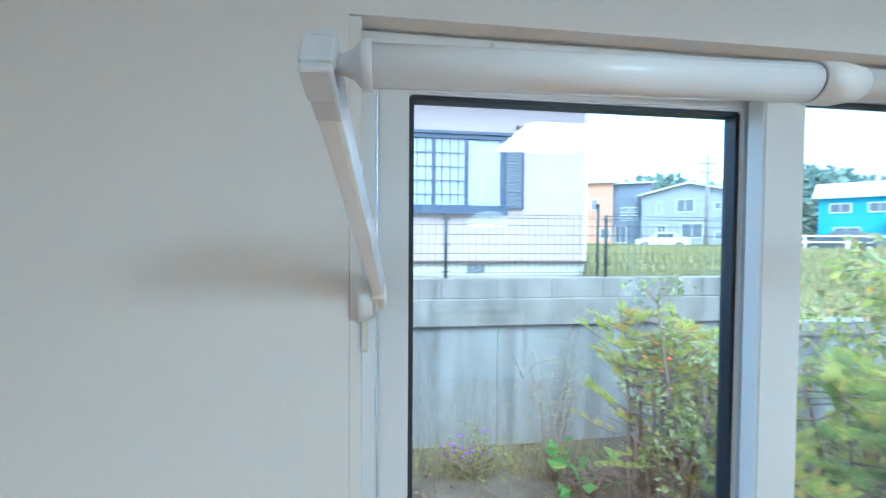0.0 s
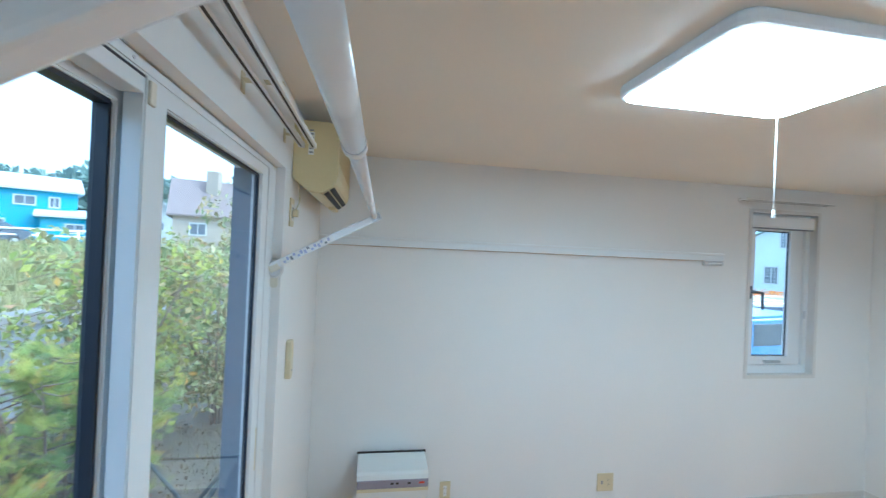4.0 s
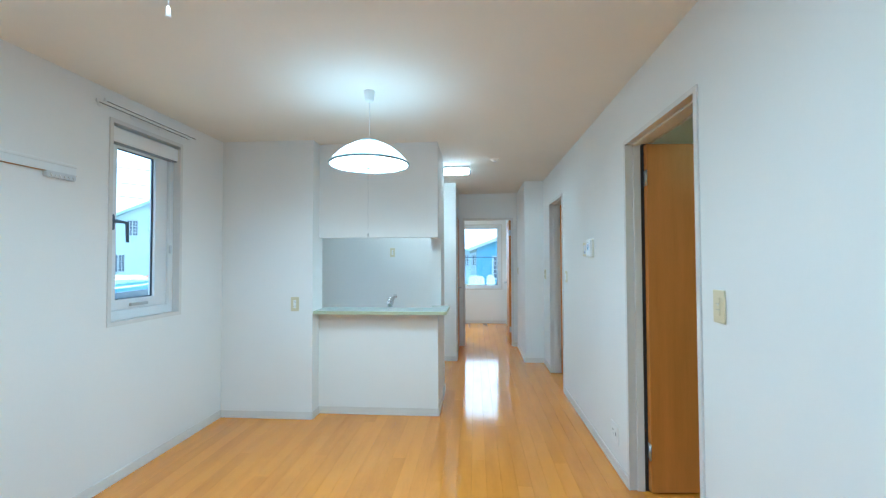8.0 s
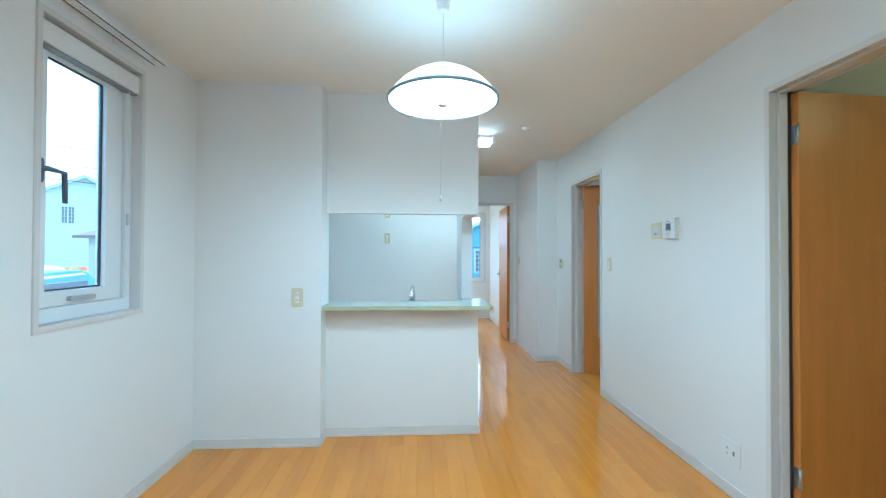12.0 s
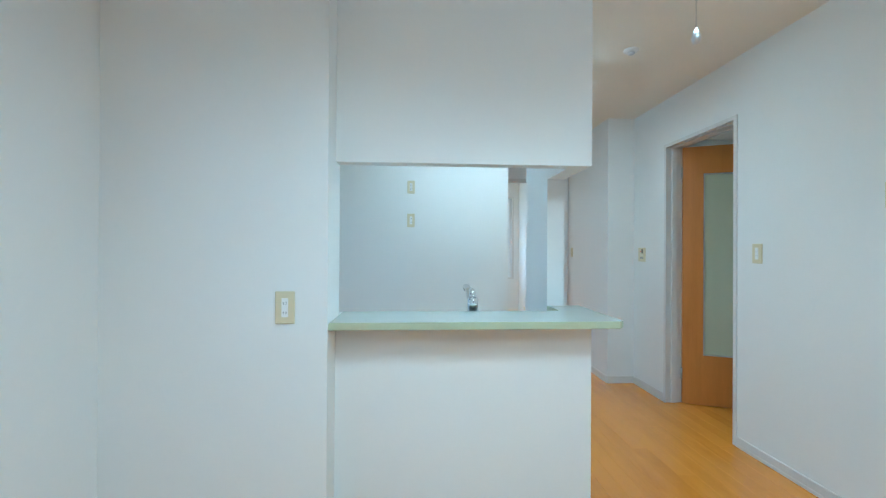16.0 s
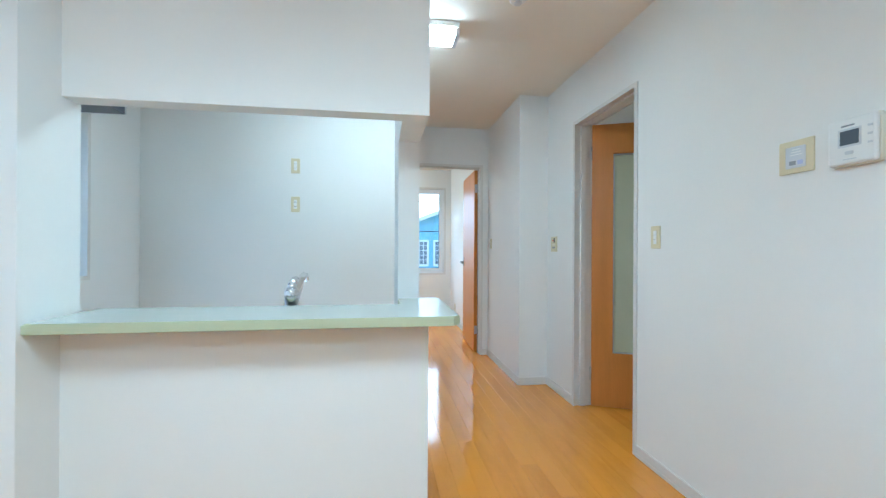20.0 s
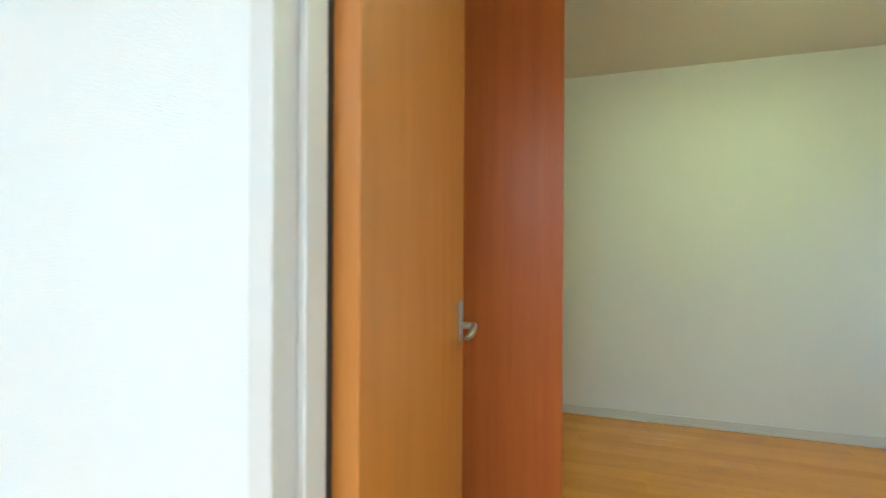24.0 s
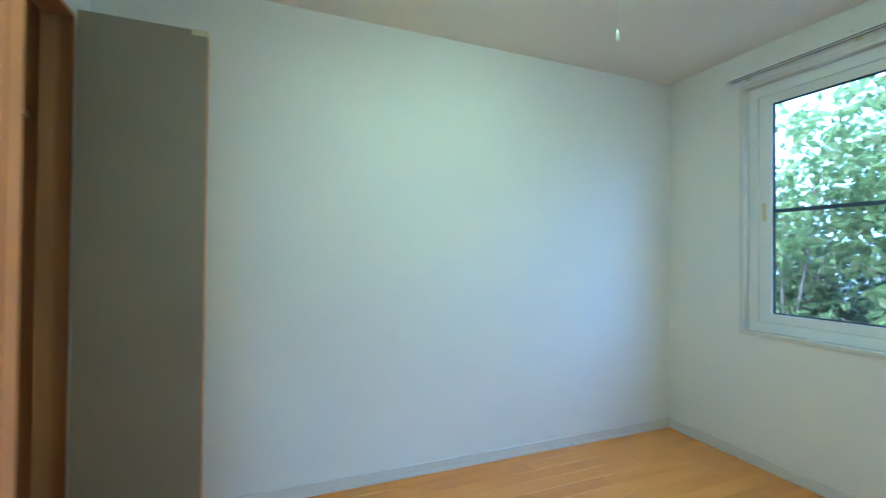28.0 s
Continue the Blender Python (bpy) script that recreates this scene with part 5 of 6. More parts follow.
for x in (-1.65, 0.06, 1.92, 3.78, 5.64, 7.5):
    part("post", tube([(x, -3.96, 1.35), (x, -3.96, 2.09)], 0.019, 10), M_FENCE, fe)
    for z in (1.45, 1.74, 2.02):
        part("clamp", box(x - 0.05, x + 0.05, -3.948, -3.936, z - 0.006, z + 0.006), M_FENCE, fe)
for z in (1.40, 1.435, 1.54, 1.645, 1.75, 1.855, 1.96, 2.04, 2.075):
    part("wire", tube([(-1.66, -3.945, z), (7.64, -3.945, z)], 0.0033, 6), M_FENCE, fe)
bm = bmesh.new()
for i in range(int(9.3 / 0.075)):
    x = -1.64 + i * 0.075
    box(x - 0.0016, x + 0.0016, -3.953, -3.950, 1.40, 2.08, 0, bm)
part("upright_wires", bm, M_FENCE, fe)

# ---- neighbour's house behind the wall ----
nh = thing("neighbour_house", (3, -10, 0.9), "pinkish stuccoed house with a navy framed window and slatted shutter", "house")
HX, HY = -1.215, -7.0
part("wall", box(HX, 4.6, -14.0, HY, 1.36, 4.62), M_PINK, nh)
part("plinth", box(HX + 0.03, 4.6, -13.97, HY - 0.03, 0.6, 1.36), M_PLINTH, nh, "pale stuccoed plinth")
part("band", box(HX - 0.02, 4.6, HY - 0.04, HY + 0.03, 1.345, 1.40), M_ROOFB, nh, "dark drip band")
for i in range(7):
    part("siding_line", box(HX, 4.6, HY, HY + 0.004, 1.55 + i * 0.455, 1.556 + i * 0.455), M_PLINTH, nh)
part("corner_trim", box(HX - 0.012, HX + 0.05, HY - 0.05, HY + 0.012, 1.40, 4.60), M_GREYP, nh)
part("downpipe", tube([(HX - 0.05, HY - 0.2, 1.1), (HX - 0.05, HY - 0.2, 4.6)], 0.035, 10), M_GREYP, nh)
part("vent", box(0.74, 1.09, HY - 0.03, HY - 0.015, 1.17, 1.32), M_ROOF, nh, "grey basement vent")
for i in range(4):
    part("vent_slat", box(0.75, 1.08, HY - 0.015, HY - 0.005, 1.19 + i * 0.033, 1.205 + i * 0.033), M_SLATE, nh)
roof = part("roof", prism([(HY + 0.42, 4.56), (HY + 0.45, 4.68), (-10.5, 6.3), (-14.5, 4.68), (-14.45, 4.56)], "x", HX - 0.12, 4.9), M_ROOFB, nh)
part("gutter", tube([(HX - 0.15, HY + 0.49, 4.62), (4.9, HY + 0.49, 4.62)], 0.05, 10), M_NAVY, nh)
wx0, wx1, wz0, wz1 = 0.41, 2.95, 2.34, 3.68
wdw = part("window", wall_mesh("x", HY, HY + 0.07, wx0, wx1, wz0, wz1, [(wx0 + 0.07, wx1 - 0.07, wz0 + 0.07, wz1 - 0.07)]), M_NAVY, nh, "navy window frame")
part("pane", box(wx0 + 0.06, wx1 - 0.06, HY + 0.02, HY + 0.028, wz0 + 0.06, wz1 - 0.06), M_GLASS, wdw)
part("curtain", box(wx0 + 0.06, wx1 - 0.06, HY + 0.003, HY + 0.012, wz0 + 0.06, wz1 - 0.06), M_CURT, wdw, "pale curtain")
for x in (1.12, 1.72, 2.32):
    part("mullion", box(x - 0.035, x + 0.035, HY + 0.028, HY + 0.06, wz0 + 0.07, wz1 - 0.07), M_NAVY, wdw)
for x in (1.27, 1.42, 1.57, 1.87, 2.02, 2.17, 2.5, 2.68):
    part("lattice_bar", box(x - 0.008, x + 0.008, HY + 0.03, HY + 0.04, wz0 + 0.07, wz1 - 0.07), M_NAVY, wdw)
for z in (2.6, 2.85, 3.1, 3.35):
    part("lattice_bar", box(1.155, 2.88, HY + 0.032, HY + 0.042, z - 0.008, z + 0.008), M_NAVY, wdw)
part("head_board", box(wx0 - 0.42, wx1 + 0.1, HY, HY + 0.10, wz1 + 0.005, wz1 + 0.06), M_NAVY, wdw)
part("sill", box(wx0 - 0.05, wx1 + 0.1, HY, HY + 0.12, wz0 - 0.09, wz0 - 0.003), M_NAVY, wdw)
sh = part("shutter", wall_mesh("x", HY + 0.004, HY + 0.05, 0.035, 0.40, 2.36, 3.66, [(0.065, 0.37, 2.39, 3.63)]), M_NAVY, nh, "dark slatted shutter")
for i in range(22):
    part("slat", box(0.065, 0.37, HY + 0.008, HY + 0.035, 2.395 + i * 0.056, 2.435 + i * 0.056), M_SLATE, sh)
part("wall_light", rbox(0.03, 0.19, HY, HY + 0.09, 3.82, 3.88, "z", 0.03), M_ROOFB, nh, "brown outdoor wall light")
fp = thing("boundary_post", (-1.14, -6.4, 1.1), "dark metal boundary post beside the neighbour's house", "post")
part("post", tube([(-1.14, -6.4, 1.0), (-1.14, -6.4, 2.4)], 0.026, 10), M_FENCE, fp)
part("cap", tube([(-1.14, -6.4, 2.4), (-1.14, -6.4, 2.43)], 0.03, 10), M_FENCE, fp)

# ---- far houses ----
def house(name, label, theta, dist, width, depth, base, eave, ridge, wall_m, roof_m, wins, turn=0.0, along="face", group="far houses", eye=(2.6, 0.5)):
    """A house at a bearing (degrees from -y towards -x) and distance; wins: (u, z, w, h) on the face towards the flat."""
    t = radians(theta)
    cx, cy = eye[0] - dist * math.sin(t), eye[1] - dist * math.cos(t)
    top = thing(name, (cx, cy, base), label, "house", group)
    hw = width / 2
    part("wall", box(cx - hw, cx + hw, cy - depth, cy, base - 1.5, eave), wall_m, top)
    if along == "face":
        ro = [(cx - hw - 0.4, eave), (cx, ridge), (cx + hw + 0.4, eave), (cx + hw + 0.4, eave - 0.15), (cx, ridge - 0.18), (cx - hw - 0.4, eave - 0.15)]
        part("gable", prism([(cx - hw, eave), (cx + hw, eave), (cx, ridge - 0.12)], "y", cy - depth, cy), wall_m, top)
        part("roof", prism(ro, "y", cy - depth - 0.4, cy + 0.4), roof_m, top)
    else:
        ro = [(cy + 0.4, eave), (cy - depth / 2, ridge), (cy - depth - 0.4, eave), (cy - depth - 0.4, eave - 0.15), (cy + 0.4, eave - 0.15)]
        part("roof", prism(ro, "x", cx - hw - 0.4, cx + hw + 0.4), roof_m, top)
    for u, z, w, h in wins:
        f = part("window", wall_mesh("x", cy, cy + 0.06, cx + u - w / 2, cx + u + w / 2, z, z + h, [(cx + u - w / 2 + 0.09, cx + u + w / 2 - 0.09, z + 0.09, z + h - 0.09)]), M_ROOFW, top, "pale window frame")
        part("pane", box(cx + u - w / 2 + 0.08, cx + u + w / 2 - 0.08, cy + 0.01, cy + 0.03, z + 0.08, z + h - 0.08), M_SCREEN, f)
        part("bar", box(cx + u - 0.03, cx + u + 0.03, cy + 0.03, cy + 0.05, z + 0.09, z + h - 0.09), M_ROOFW, f)
        if group == "near houses":
            for k in (0.24, 0.42, 0.60, 0.78):
                part("muntin", box(cx + u - w / 2 + 0.09, cx + u + w / 2 - 0.09, cy + 0.031, cy + 0.046, z + h * k - 0.013, z + h * k + 0.013), M_ROOFW, f)
            for k in (-0.22, 0.22):
                part("muntin", box(cx + u + w * k - 0.013, cx + u + w * k + 0.013, cy + 0.031, cy + 0.044, z + 0.09, z + h - 0.09), M_ROOFW, f)
    top.matrix_basis = Matrix.Translation((cx, cy, base)) @ Matrix.Rotation(radians(turn), 4, "Z")
    return top


house("orange_house", "salmon-orange sided two-storey house far across the field", 27.9, 48, 3.3, 7, 1.1, 7.95, 8.1, M_ORANGE, M_ROOFW, ((0.2, 4.9, 0.7, 1.2), (-0.9, 1.8, 1.0, 1.2)), -28, "side")
house("slate_house", "dark slate-blue two-storey house far across the field", 31.9, 48.5, 4.0, 8, 1.1, 7.8, 8.0, M_SLATE, M_ROOFW, ((-0.35, 4.6, 0.75, 0.6), (0.55, 4.6, 0.75, 0.6), (-0.35, 3.8, 0.75, 0.6), (0.55, 3.8, 0.75, 0.6), (0.9, 1.4, 1.2, 1.8)), -32, "side")
house("grey_house", "grey gabled two-storey house far across the field", 38.1, 46, 7.9, 8, 1.1, 6.2, 7.3, M_GREYH, M_ROOFW, ((2.4, 4.3, 0.5, 1.2), (0.2, 4.4, 1.5, 1.3), (-2.6, 4.6, 1.0, 0.7), (2.2, 1.5, 0.8, 1.7), (-0.4, 2.0, 1.8, 1.4), (-2.6, 1.8, 0.8, 0.8)), -38)
house("dark_house", "small dark grey house far across the field", 45.3, 50, 4.1, 7, 1.1, 6.3, 6.5, M_SLATE, M_ROOF, ((1.2, 4.2, 1.2, 0.9), (-1.0, 4.2, 0.7, 1.0), (-1.0, 1.8, 0.7, 1.0)), -45, "side")
house("bright_blue_house", "bright blue two-storey house with a white roof across the field", 53.8, 46, 6.6, 6, 1.0, 5.35, 6.7, M_BLUEH, M_ROOFW, ((2.0, 4.0, 1.3, 0.8), (-0.2, 4.0, 1.3, 0.8), (-1.9, 3.9, 0.7, 0.9), (1.6, 1.7, 1.6, 1.2)), -54, "side")
house("low_blue_house", "low bright blue annex with a white roof", 58.0, 44.5, 4.4, 4, 1.0, 3.3, 3.9, M_BLUEH, M_ROOFW, ((0.2, 1.9, 1.2, 0.8),), -58, "side")
house("beige_shed", "low beige house with a pale roof across the field", 61.0, 52, 4.6, 6, 1.0, 4.0, 4.8, M_PALE, M_ROOFW, ((-1.0, 2.2, 1.2, 0.9),), -61)
house("white_gable_house", "small white gabled house beyond the shrubs", 65.0, 50, 3.2, 6, 1.0, 4.0, 5.7, M_PLINTH, M_ROOFW, ((0.0, 2.6, 0.9, 0.9),), -65)
house("brown_roof_house", "house with a steep brown roof beyond the shrubs", 70.2, 38, 5.4, 6, 0.8, 3.8, 6.9, M_BEIGE, M_ROOFH, ((1.0, 2.2, 1.2, 1.0),), -70, "side")
bx, by = 2.6 - 40.0 * math.sin(radians(70.2)), 0.5 - 40.0 * math.cos(radians(70.2))
part("chimney", box(bx - 0.45, bx + 0.45, by - 0.45, by + 0.45, 5.2, 7.6, 0.02), M_BEIGE, bpy.data.objects["brown_roof_house"], "pale chimney")
house("pale_blue_house", "pale blue sided gabled house seen through the narrow window", 0, 0, 8.0, 8, -0.45, 3.4, 5.8, M_SKYH, M_ROOFT, ((0.7, 2.9, 0.7, 1.1), (1.9, 2.9, 0.7, 1.1), (2.6, 0.6, 0.8, 1.2), (-2.2, 0.6, 0.8, 1.2)), 217, "face", "near houses", (-18.1, 27.0))
house("blue_gable_house", "mid-blue sided house with a low gable behind the back room", 0, 0, 8.4, 8, -0.45, 1.92, 3.70, M_MIDB, M_ROOFW, ((3.0, 0.35, 0.9, 1.2), (1.9, 0.35, 0.9, 1.2), (-1.0, 0.3, 1.5, 1.2)), 180, "face", "near houses", (6.5, 22.0))
house("pale_row_house", "pale blue-white house beyond the mid-blue one", 0, 0, 4.0, 7, -0.45, 2.15, 2.5, M_SKYH, M_ROOFT, ((1.72, 0.85, 0.42, 0.9), (1.15, 0.85, 0.42, 0.9)), 180, "side", "near houses", (3.3, 32.0))
house("grey_row_house", "pale grey house beyond the back garden", 0, 0, 4.0, 7, -0.45, 1.95, 2.2, M_PLINTH, M_ROOFT, ((-1.6, 1.0, 0.5, 0.6), (-1.6, 0.0, 0.5, 0.6)), 180, "side", "near houses", (-0.75, 33.0))
hh_ = thing("hip_roof_house", (-8.7, 18.5, -0.45), "low pale house with a grey-brown hip roof beyond the parking area", "house", "near houses")
part("wall", box(-9.75, -7.6, 16.3, 21.7, -0.8, 1.80), M_PLINTH, hh_)
bm = bmesh.new()
eaves = [bm.verts.new(p) for p in ((-10.05, 16.0, 1.78), (-7.42, 16.0, 1.78), (-7.42, 22.0, 1.78), (-10.05, 22.0, 1.78))]
lips = [bm.verts.new(p.co + Vector((0, 0, 0.09))) for p in eaves]
peak = [bm.verts.new(p) for p in ((-8.73, 17.3, 2.48), (-8.73, 20.7, 2.48))]
bm.faces.new(eaves[::-1])
for i in range(4):
    bm.faces.new((eaves[i], eaves[(i + 1) % 4], lips[(i + 1) % 4], lips[i]))
bm.faces.new((lips[0], lips[1], peak[0]))
bm.faces.new((lips[1], lips[2], peak[1], peak[0]))
bm.faces.new((lips[2], lips[3], peak[1]))
bm.faces.new((lips[3], lips[0], peak[0], peak[1]))
part("roof", bm, M_ROOFH, hh_, "grey-brown hip roof")
wf_ = part("window", wall_mesh("x", 16.24, 16.3, -9.25, -8.35, 0.75, 1.42, [(-9.19, -8.41, 0.81, 1.36)]), M_ROOFW, hh_, "pale window frame")
part("pane", box(-9.20, -8.40, 16.27, 16.285, 0.80, 1.37), M_SCREEN, wf_)
# siding boards on the faces towards the flat, laid out straight and turned with the house
for nm, cx, cy, hw, rows_, m in (("pale_blue_house", -18.1, 27.0, 4.0, 17, M_SKYH), ("blue_gable_house", 6.5, 22.0, 4.2, 10, M_MIDB)):
    top = bpy.data.objects[nm]
    for i in range(rows_):
        board = part("siding_board", box(cx - hw, cx + hw, cy, cy + 0.012, -0.2 + i * 0.21, -0.015 + i * 0.21), m, top)
        board.matrix_parent_inverse = Matrix.Translation((-cx, -cy, 0.45))

# power lines, utility poles
for i, (x, y) in enumerate(((-23.1, -30.1), (-38.0, -18.9), (-27.0, 17.8), (16.0, 18.8))):
    up = thing("utility_pole", (x, y, 0.4), "grey concrete utility pole with cross arms", "utility pole", "utility poles")
    part("pole", tube([(x, y, 0.2), (x, y, 8.6)], [0.17, 0.11], 10), M_CONC2, up)
    part("cross_arm", box(x - 0.8, x + 0.8, y - 0.05, y + 0.05, 7.9, 8.0), M_ROOF, up)
    part("cross_arm", box(x - 0.6, x + 0.6, y - 0.05, y + 0.05, 7.2, 7.3), M_ROOF, up)
pw = thing("power_cables", (0, 26.9, 5), "dark power cables behind the back room", "cable")
for i, z in enumerate((2.9, 3.5, 4.2, 5.2)):
    part("cable", tube([(-27, 17.8, z + 2.6), (-14, 18.4, z + 1.4), (-8, 18.55, z + 0.7), (-2, 18.6, z + 0.15), (4, 18.68, z), (10, 18.75, z + 0.5), (16, 18.8, z + 1.5)], 0.014, 5), M_DARK, pw)

# road, parked cars and flower bed to the west
tagged(link("road", box(-7.4, -2.6, 3.0, 40.0, -0.52, -0.40, 0.0), M_PALE), "pale paved parking area beside the house", "road", kind="structure")


def car(name, x, y, paint, label, turn, gz=-0.40):
    top = thing(name, (x, y, -0.40), label, "car")
    pr_ = [(-2.1, 0.28), (-2.1, 0.75), (-1.95, 0.86), (-1.05, 0.95), (-0.45, 1.42), (0.9, 1.45), (1.6, 1.0), (2.05, 0.9), (2.1, 0.3)]
    bm = prism([(y + a, -0.40 + b) for a, b in pr_], "x", x - 0.82, x + 0.82)
    bmesh.ops.bevel(bm, geom=[e for e in bm.edges if e.calc_face_angle(0) > 0.25], offset=0.06, segments=3, affect="EDGES")
    part("body", bm, paint, top)
    part("windscreen", prism([(y - 0.98, 0.575), (y - 0.50, 0.985), (y - 0.52, 1.0), (y - 1.0, 0.59)], "x", x - 0.66, x + 0.66), M_SCREEN, top, "dark windscreen")
    part("side_window", box(x + 0.812, x + 0.826, y - 0.4, y + 0.85, 0.58, 0.92, 0.01), M_SCREEN, top)
    for sx in (-0.74, 0.74):
        for sy in (-1.3, 1.3):
            w = part("wheel", tube([(x + sx - 0.1, y + sy, -0.10), (x + sx + 0.1, y + sy, -0.10)], 0.30, 20), M_TYRE, top, "black tyre")
            part("rim", tube([(x + sx - 0.105, y + sy, -0.10), (x + sx + 0.105, y + sy, -0.10)], 0.18, 14), M_ALU, w)
        part("headlight", box(x + sx - 0.12, x + sx + 0.05, y - 2.09, y - 2.0, 0.26, 0.40, 0.02), M_GREYP, top)
    top.matrix_basis = Matrix.Translation((x, y, gz)) @ Matrix.Rotation(radians(turn), 4, "Z")


car("parked_car", -3.6, 6.3, M_CAR, "blue parked car beside the house", 10)
car("parked_car", -5.9, 8.6, M_CARW, "white parked car beside the house", 0)
for x0, x1, zt in ((1.90, 2.65, 0.60), (2.74, 3.14, 0.64)):
    stack = thing("covered_stack", ((x0 + x1) / 2, 20.8, -0.45), "low stack under a white sheet beside the blue house", "stack", "white covered stacks")
    part("load", box(x0 + 0.03, x1 - 0.03, 20.5, 21.1, -0.47, zt - 0.25, 0.02), M_PALE, stack, "pale stacked load")
    part("sheet", prism([(x0, 0.05), (x0 + 0.01, zt - 0.14), (x0 + 0.09, zt - 0.02), ((x0 + x1) / 2, zt), (x1 - 0.09, zt - 0.04), (x1 - 0.01, zt - 0.16), (x1, 0.05)], "y", 20.46, 21.14), M_CARW, stack, "white cover sheet")
car("parked_car", -21.3, -33.0, M_ROOFW, "white car parked before the far houses", 55, 1.0)
car("parked_car", -27.5, -23.5, M_SCREEN, "dark car parked before the far blue house", 40, 1.0)
gr = thing("guard_rail", (-28, -22, 1.1), "white metal guard rail along the far road", "guard rail")
g0, g1 = Vector((-22.5, -27.0, 1.1)), Vector((-33.0, -17.0, 1.1))
for i in range(8):
    p = g0.lerp(g1, i / 7)
    part("post", tube([p - Vector((0, 0, 0.2)), p + Vector((0, 0, 1.1))], 0.07, 8), M_WHITEP, gr)
for z in (0.6, 1.0):
    part("rail", tube([g0 + Vector((0, 0, z)), g1 + Vector((0, 0, z))], 0.06, 8), M_WHITEP, gr)


# ---- plants ----
def leaves(name, blobs, count, size, mat, parent=None, label="", seed=1, droop=0.3, aspect=0.5, bend=0.25, kind=""):
    """Many bent leaf blades scattered through blobs (x, y, z, rx, ry, rz)."""
    rng = np.random.default_rng(seed)
    vol = np.array([b[3] * b[4] * b[5] for b in blobs])
    pick = rng.choice(len(blobs), count, p=vol / vol.sum())
    bl_ = np.array(blobs)[pick]
    d = rng.normal(size=(count, 3))
    d /= np.linalg.norm(d, axis=1, keepdims=True)
    rad = rng.uniform(0.35, 1.0, (count, 1)) ** 0.6 * rng.uniform(0.75, 1.15, (count, 1))
    c = bl_[:, :3] + d * rad * bl_[:, 3:]
    u = rng.normal(size=(count, 3)) + d * 0.8
    u[:, 2] -= droop
    u /= np.linalg.norm(u, axis=1, keepdims=True)
    w = np.cross(u, rng.normal(size=(count, 3)))
    w /= np.linalg.norm(w, axis=1, keepdims=True)
    n = np.cross(u, w)
    s = size * rng.uniform(0.55, 1.3, (count, 1))
    a0 = c
    a1 = c + u * s * 0.5 + w * s * aspect * 0.5 + n * s * bend * 0.3
    a2 = c + u * s - n * s * bend * 0.5
    a3 = c + u * s * 0.5 - w * s * aspect * 0.5 + n * s * bend * 0.3
    v = np.stack([a0, a1, a2, a3], 1).reshape(-1, 3)
    i = np.arange(count)[:, None] * 4
    f = np.concatenate([i + [0, 1, 2], i + [0, 2, 3]], 0)
    me_ = bpy.data.meshes.new(name)
    me_.from_pydata(v.tolist(), [], f.tolist())
    me_.materials.append(mat)
    ob_ = new(name, me_)
    if parent is not None:
        ob_.parent = parent
        ob_.matrix_parent_inverse = parent.matrix_basis.inverted()
    if label or kind:
        tagged(ob_, label, kind=kind)
    return ob_


def shrub(name, x, y, height, spread, label, mats, count, size, seed, aspect=0.5, stems=6, gz=None, droop=0.3, flat=0.8, low=0.12, thick=1.0, bark=None):
    gz = ground_z(x, y) if gz is None else gz
    top = thing(name, (x, y, gz), label, "shrub", "garden shrubs")
    rng = random.Random(seed)
    blobs = []
    bm = bmesh.new()
    for k in range(stems):
        a = 2 * math.pi * (k + rng.random() * 0.6) / stems
        r = spread * (0.35 + 0.6 * rng.random())
        h = height * (0.55 + 0.45 * rng.random())
        p = [(x + 0.05 * math.cos(a), y + 0.05 * math.sin(a), gz - 0.05)]
        for f in (0.35, 0.7, 1.0):
            p.append((x + r * f ** 1.4 * math.cos(a) + rng.uniform(-.05, .05), y + r * f ** 1.4 * math.sin(a) + rng.uniform(-.05, .05), gz + h * f))
        tube(p, [0.022 * thick, 0.016 * thick, 0.010 * thick, 0.004 * min(1, thick)], 6, bm)
        for f in (0.3, 0.5, 0.7, 0.9, 1.0):
            q = Vector(p[0]).lerp(Vector(p[-1]), f)
            q.x, q.y = x + r * f ** 1.4 * math.cos(a), y + r * f ** 1.4 * math.sin(a)
            for _ in range(3):
                e = Vector((rng.gauss(0, 0.5), rng.gauss(0, 0.5), rng.gauss(0.15, 0.35))) * spread * 0.55
                g = q + e
                if g.z < gz + low * height:
                    continue
                tube([q, q.lerp(g, 0.5) + Vector((0, 0, 0.03)), g], [0.006 * min(1, thick), 0.004 * min(1, thick), 0.002 * min(1, thick)], 4, bm)
                s = spread * rng.uniform(0.16, 0.32)
                blobs.append((g.x, g.y, g.z, s, s, s * flat))
    part("stem", bm, bark or M_BARK, top, "thin brown branching stems")
    share = count // len(mats)
    for i, m in enumerate(mats):
        leaves("crown", blobs, share, size, m, top, "", seed + i, droop, aspect)
    return top


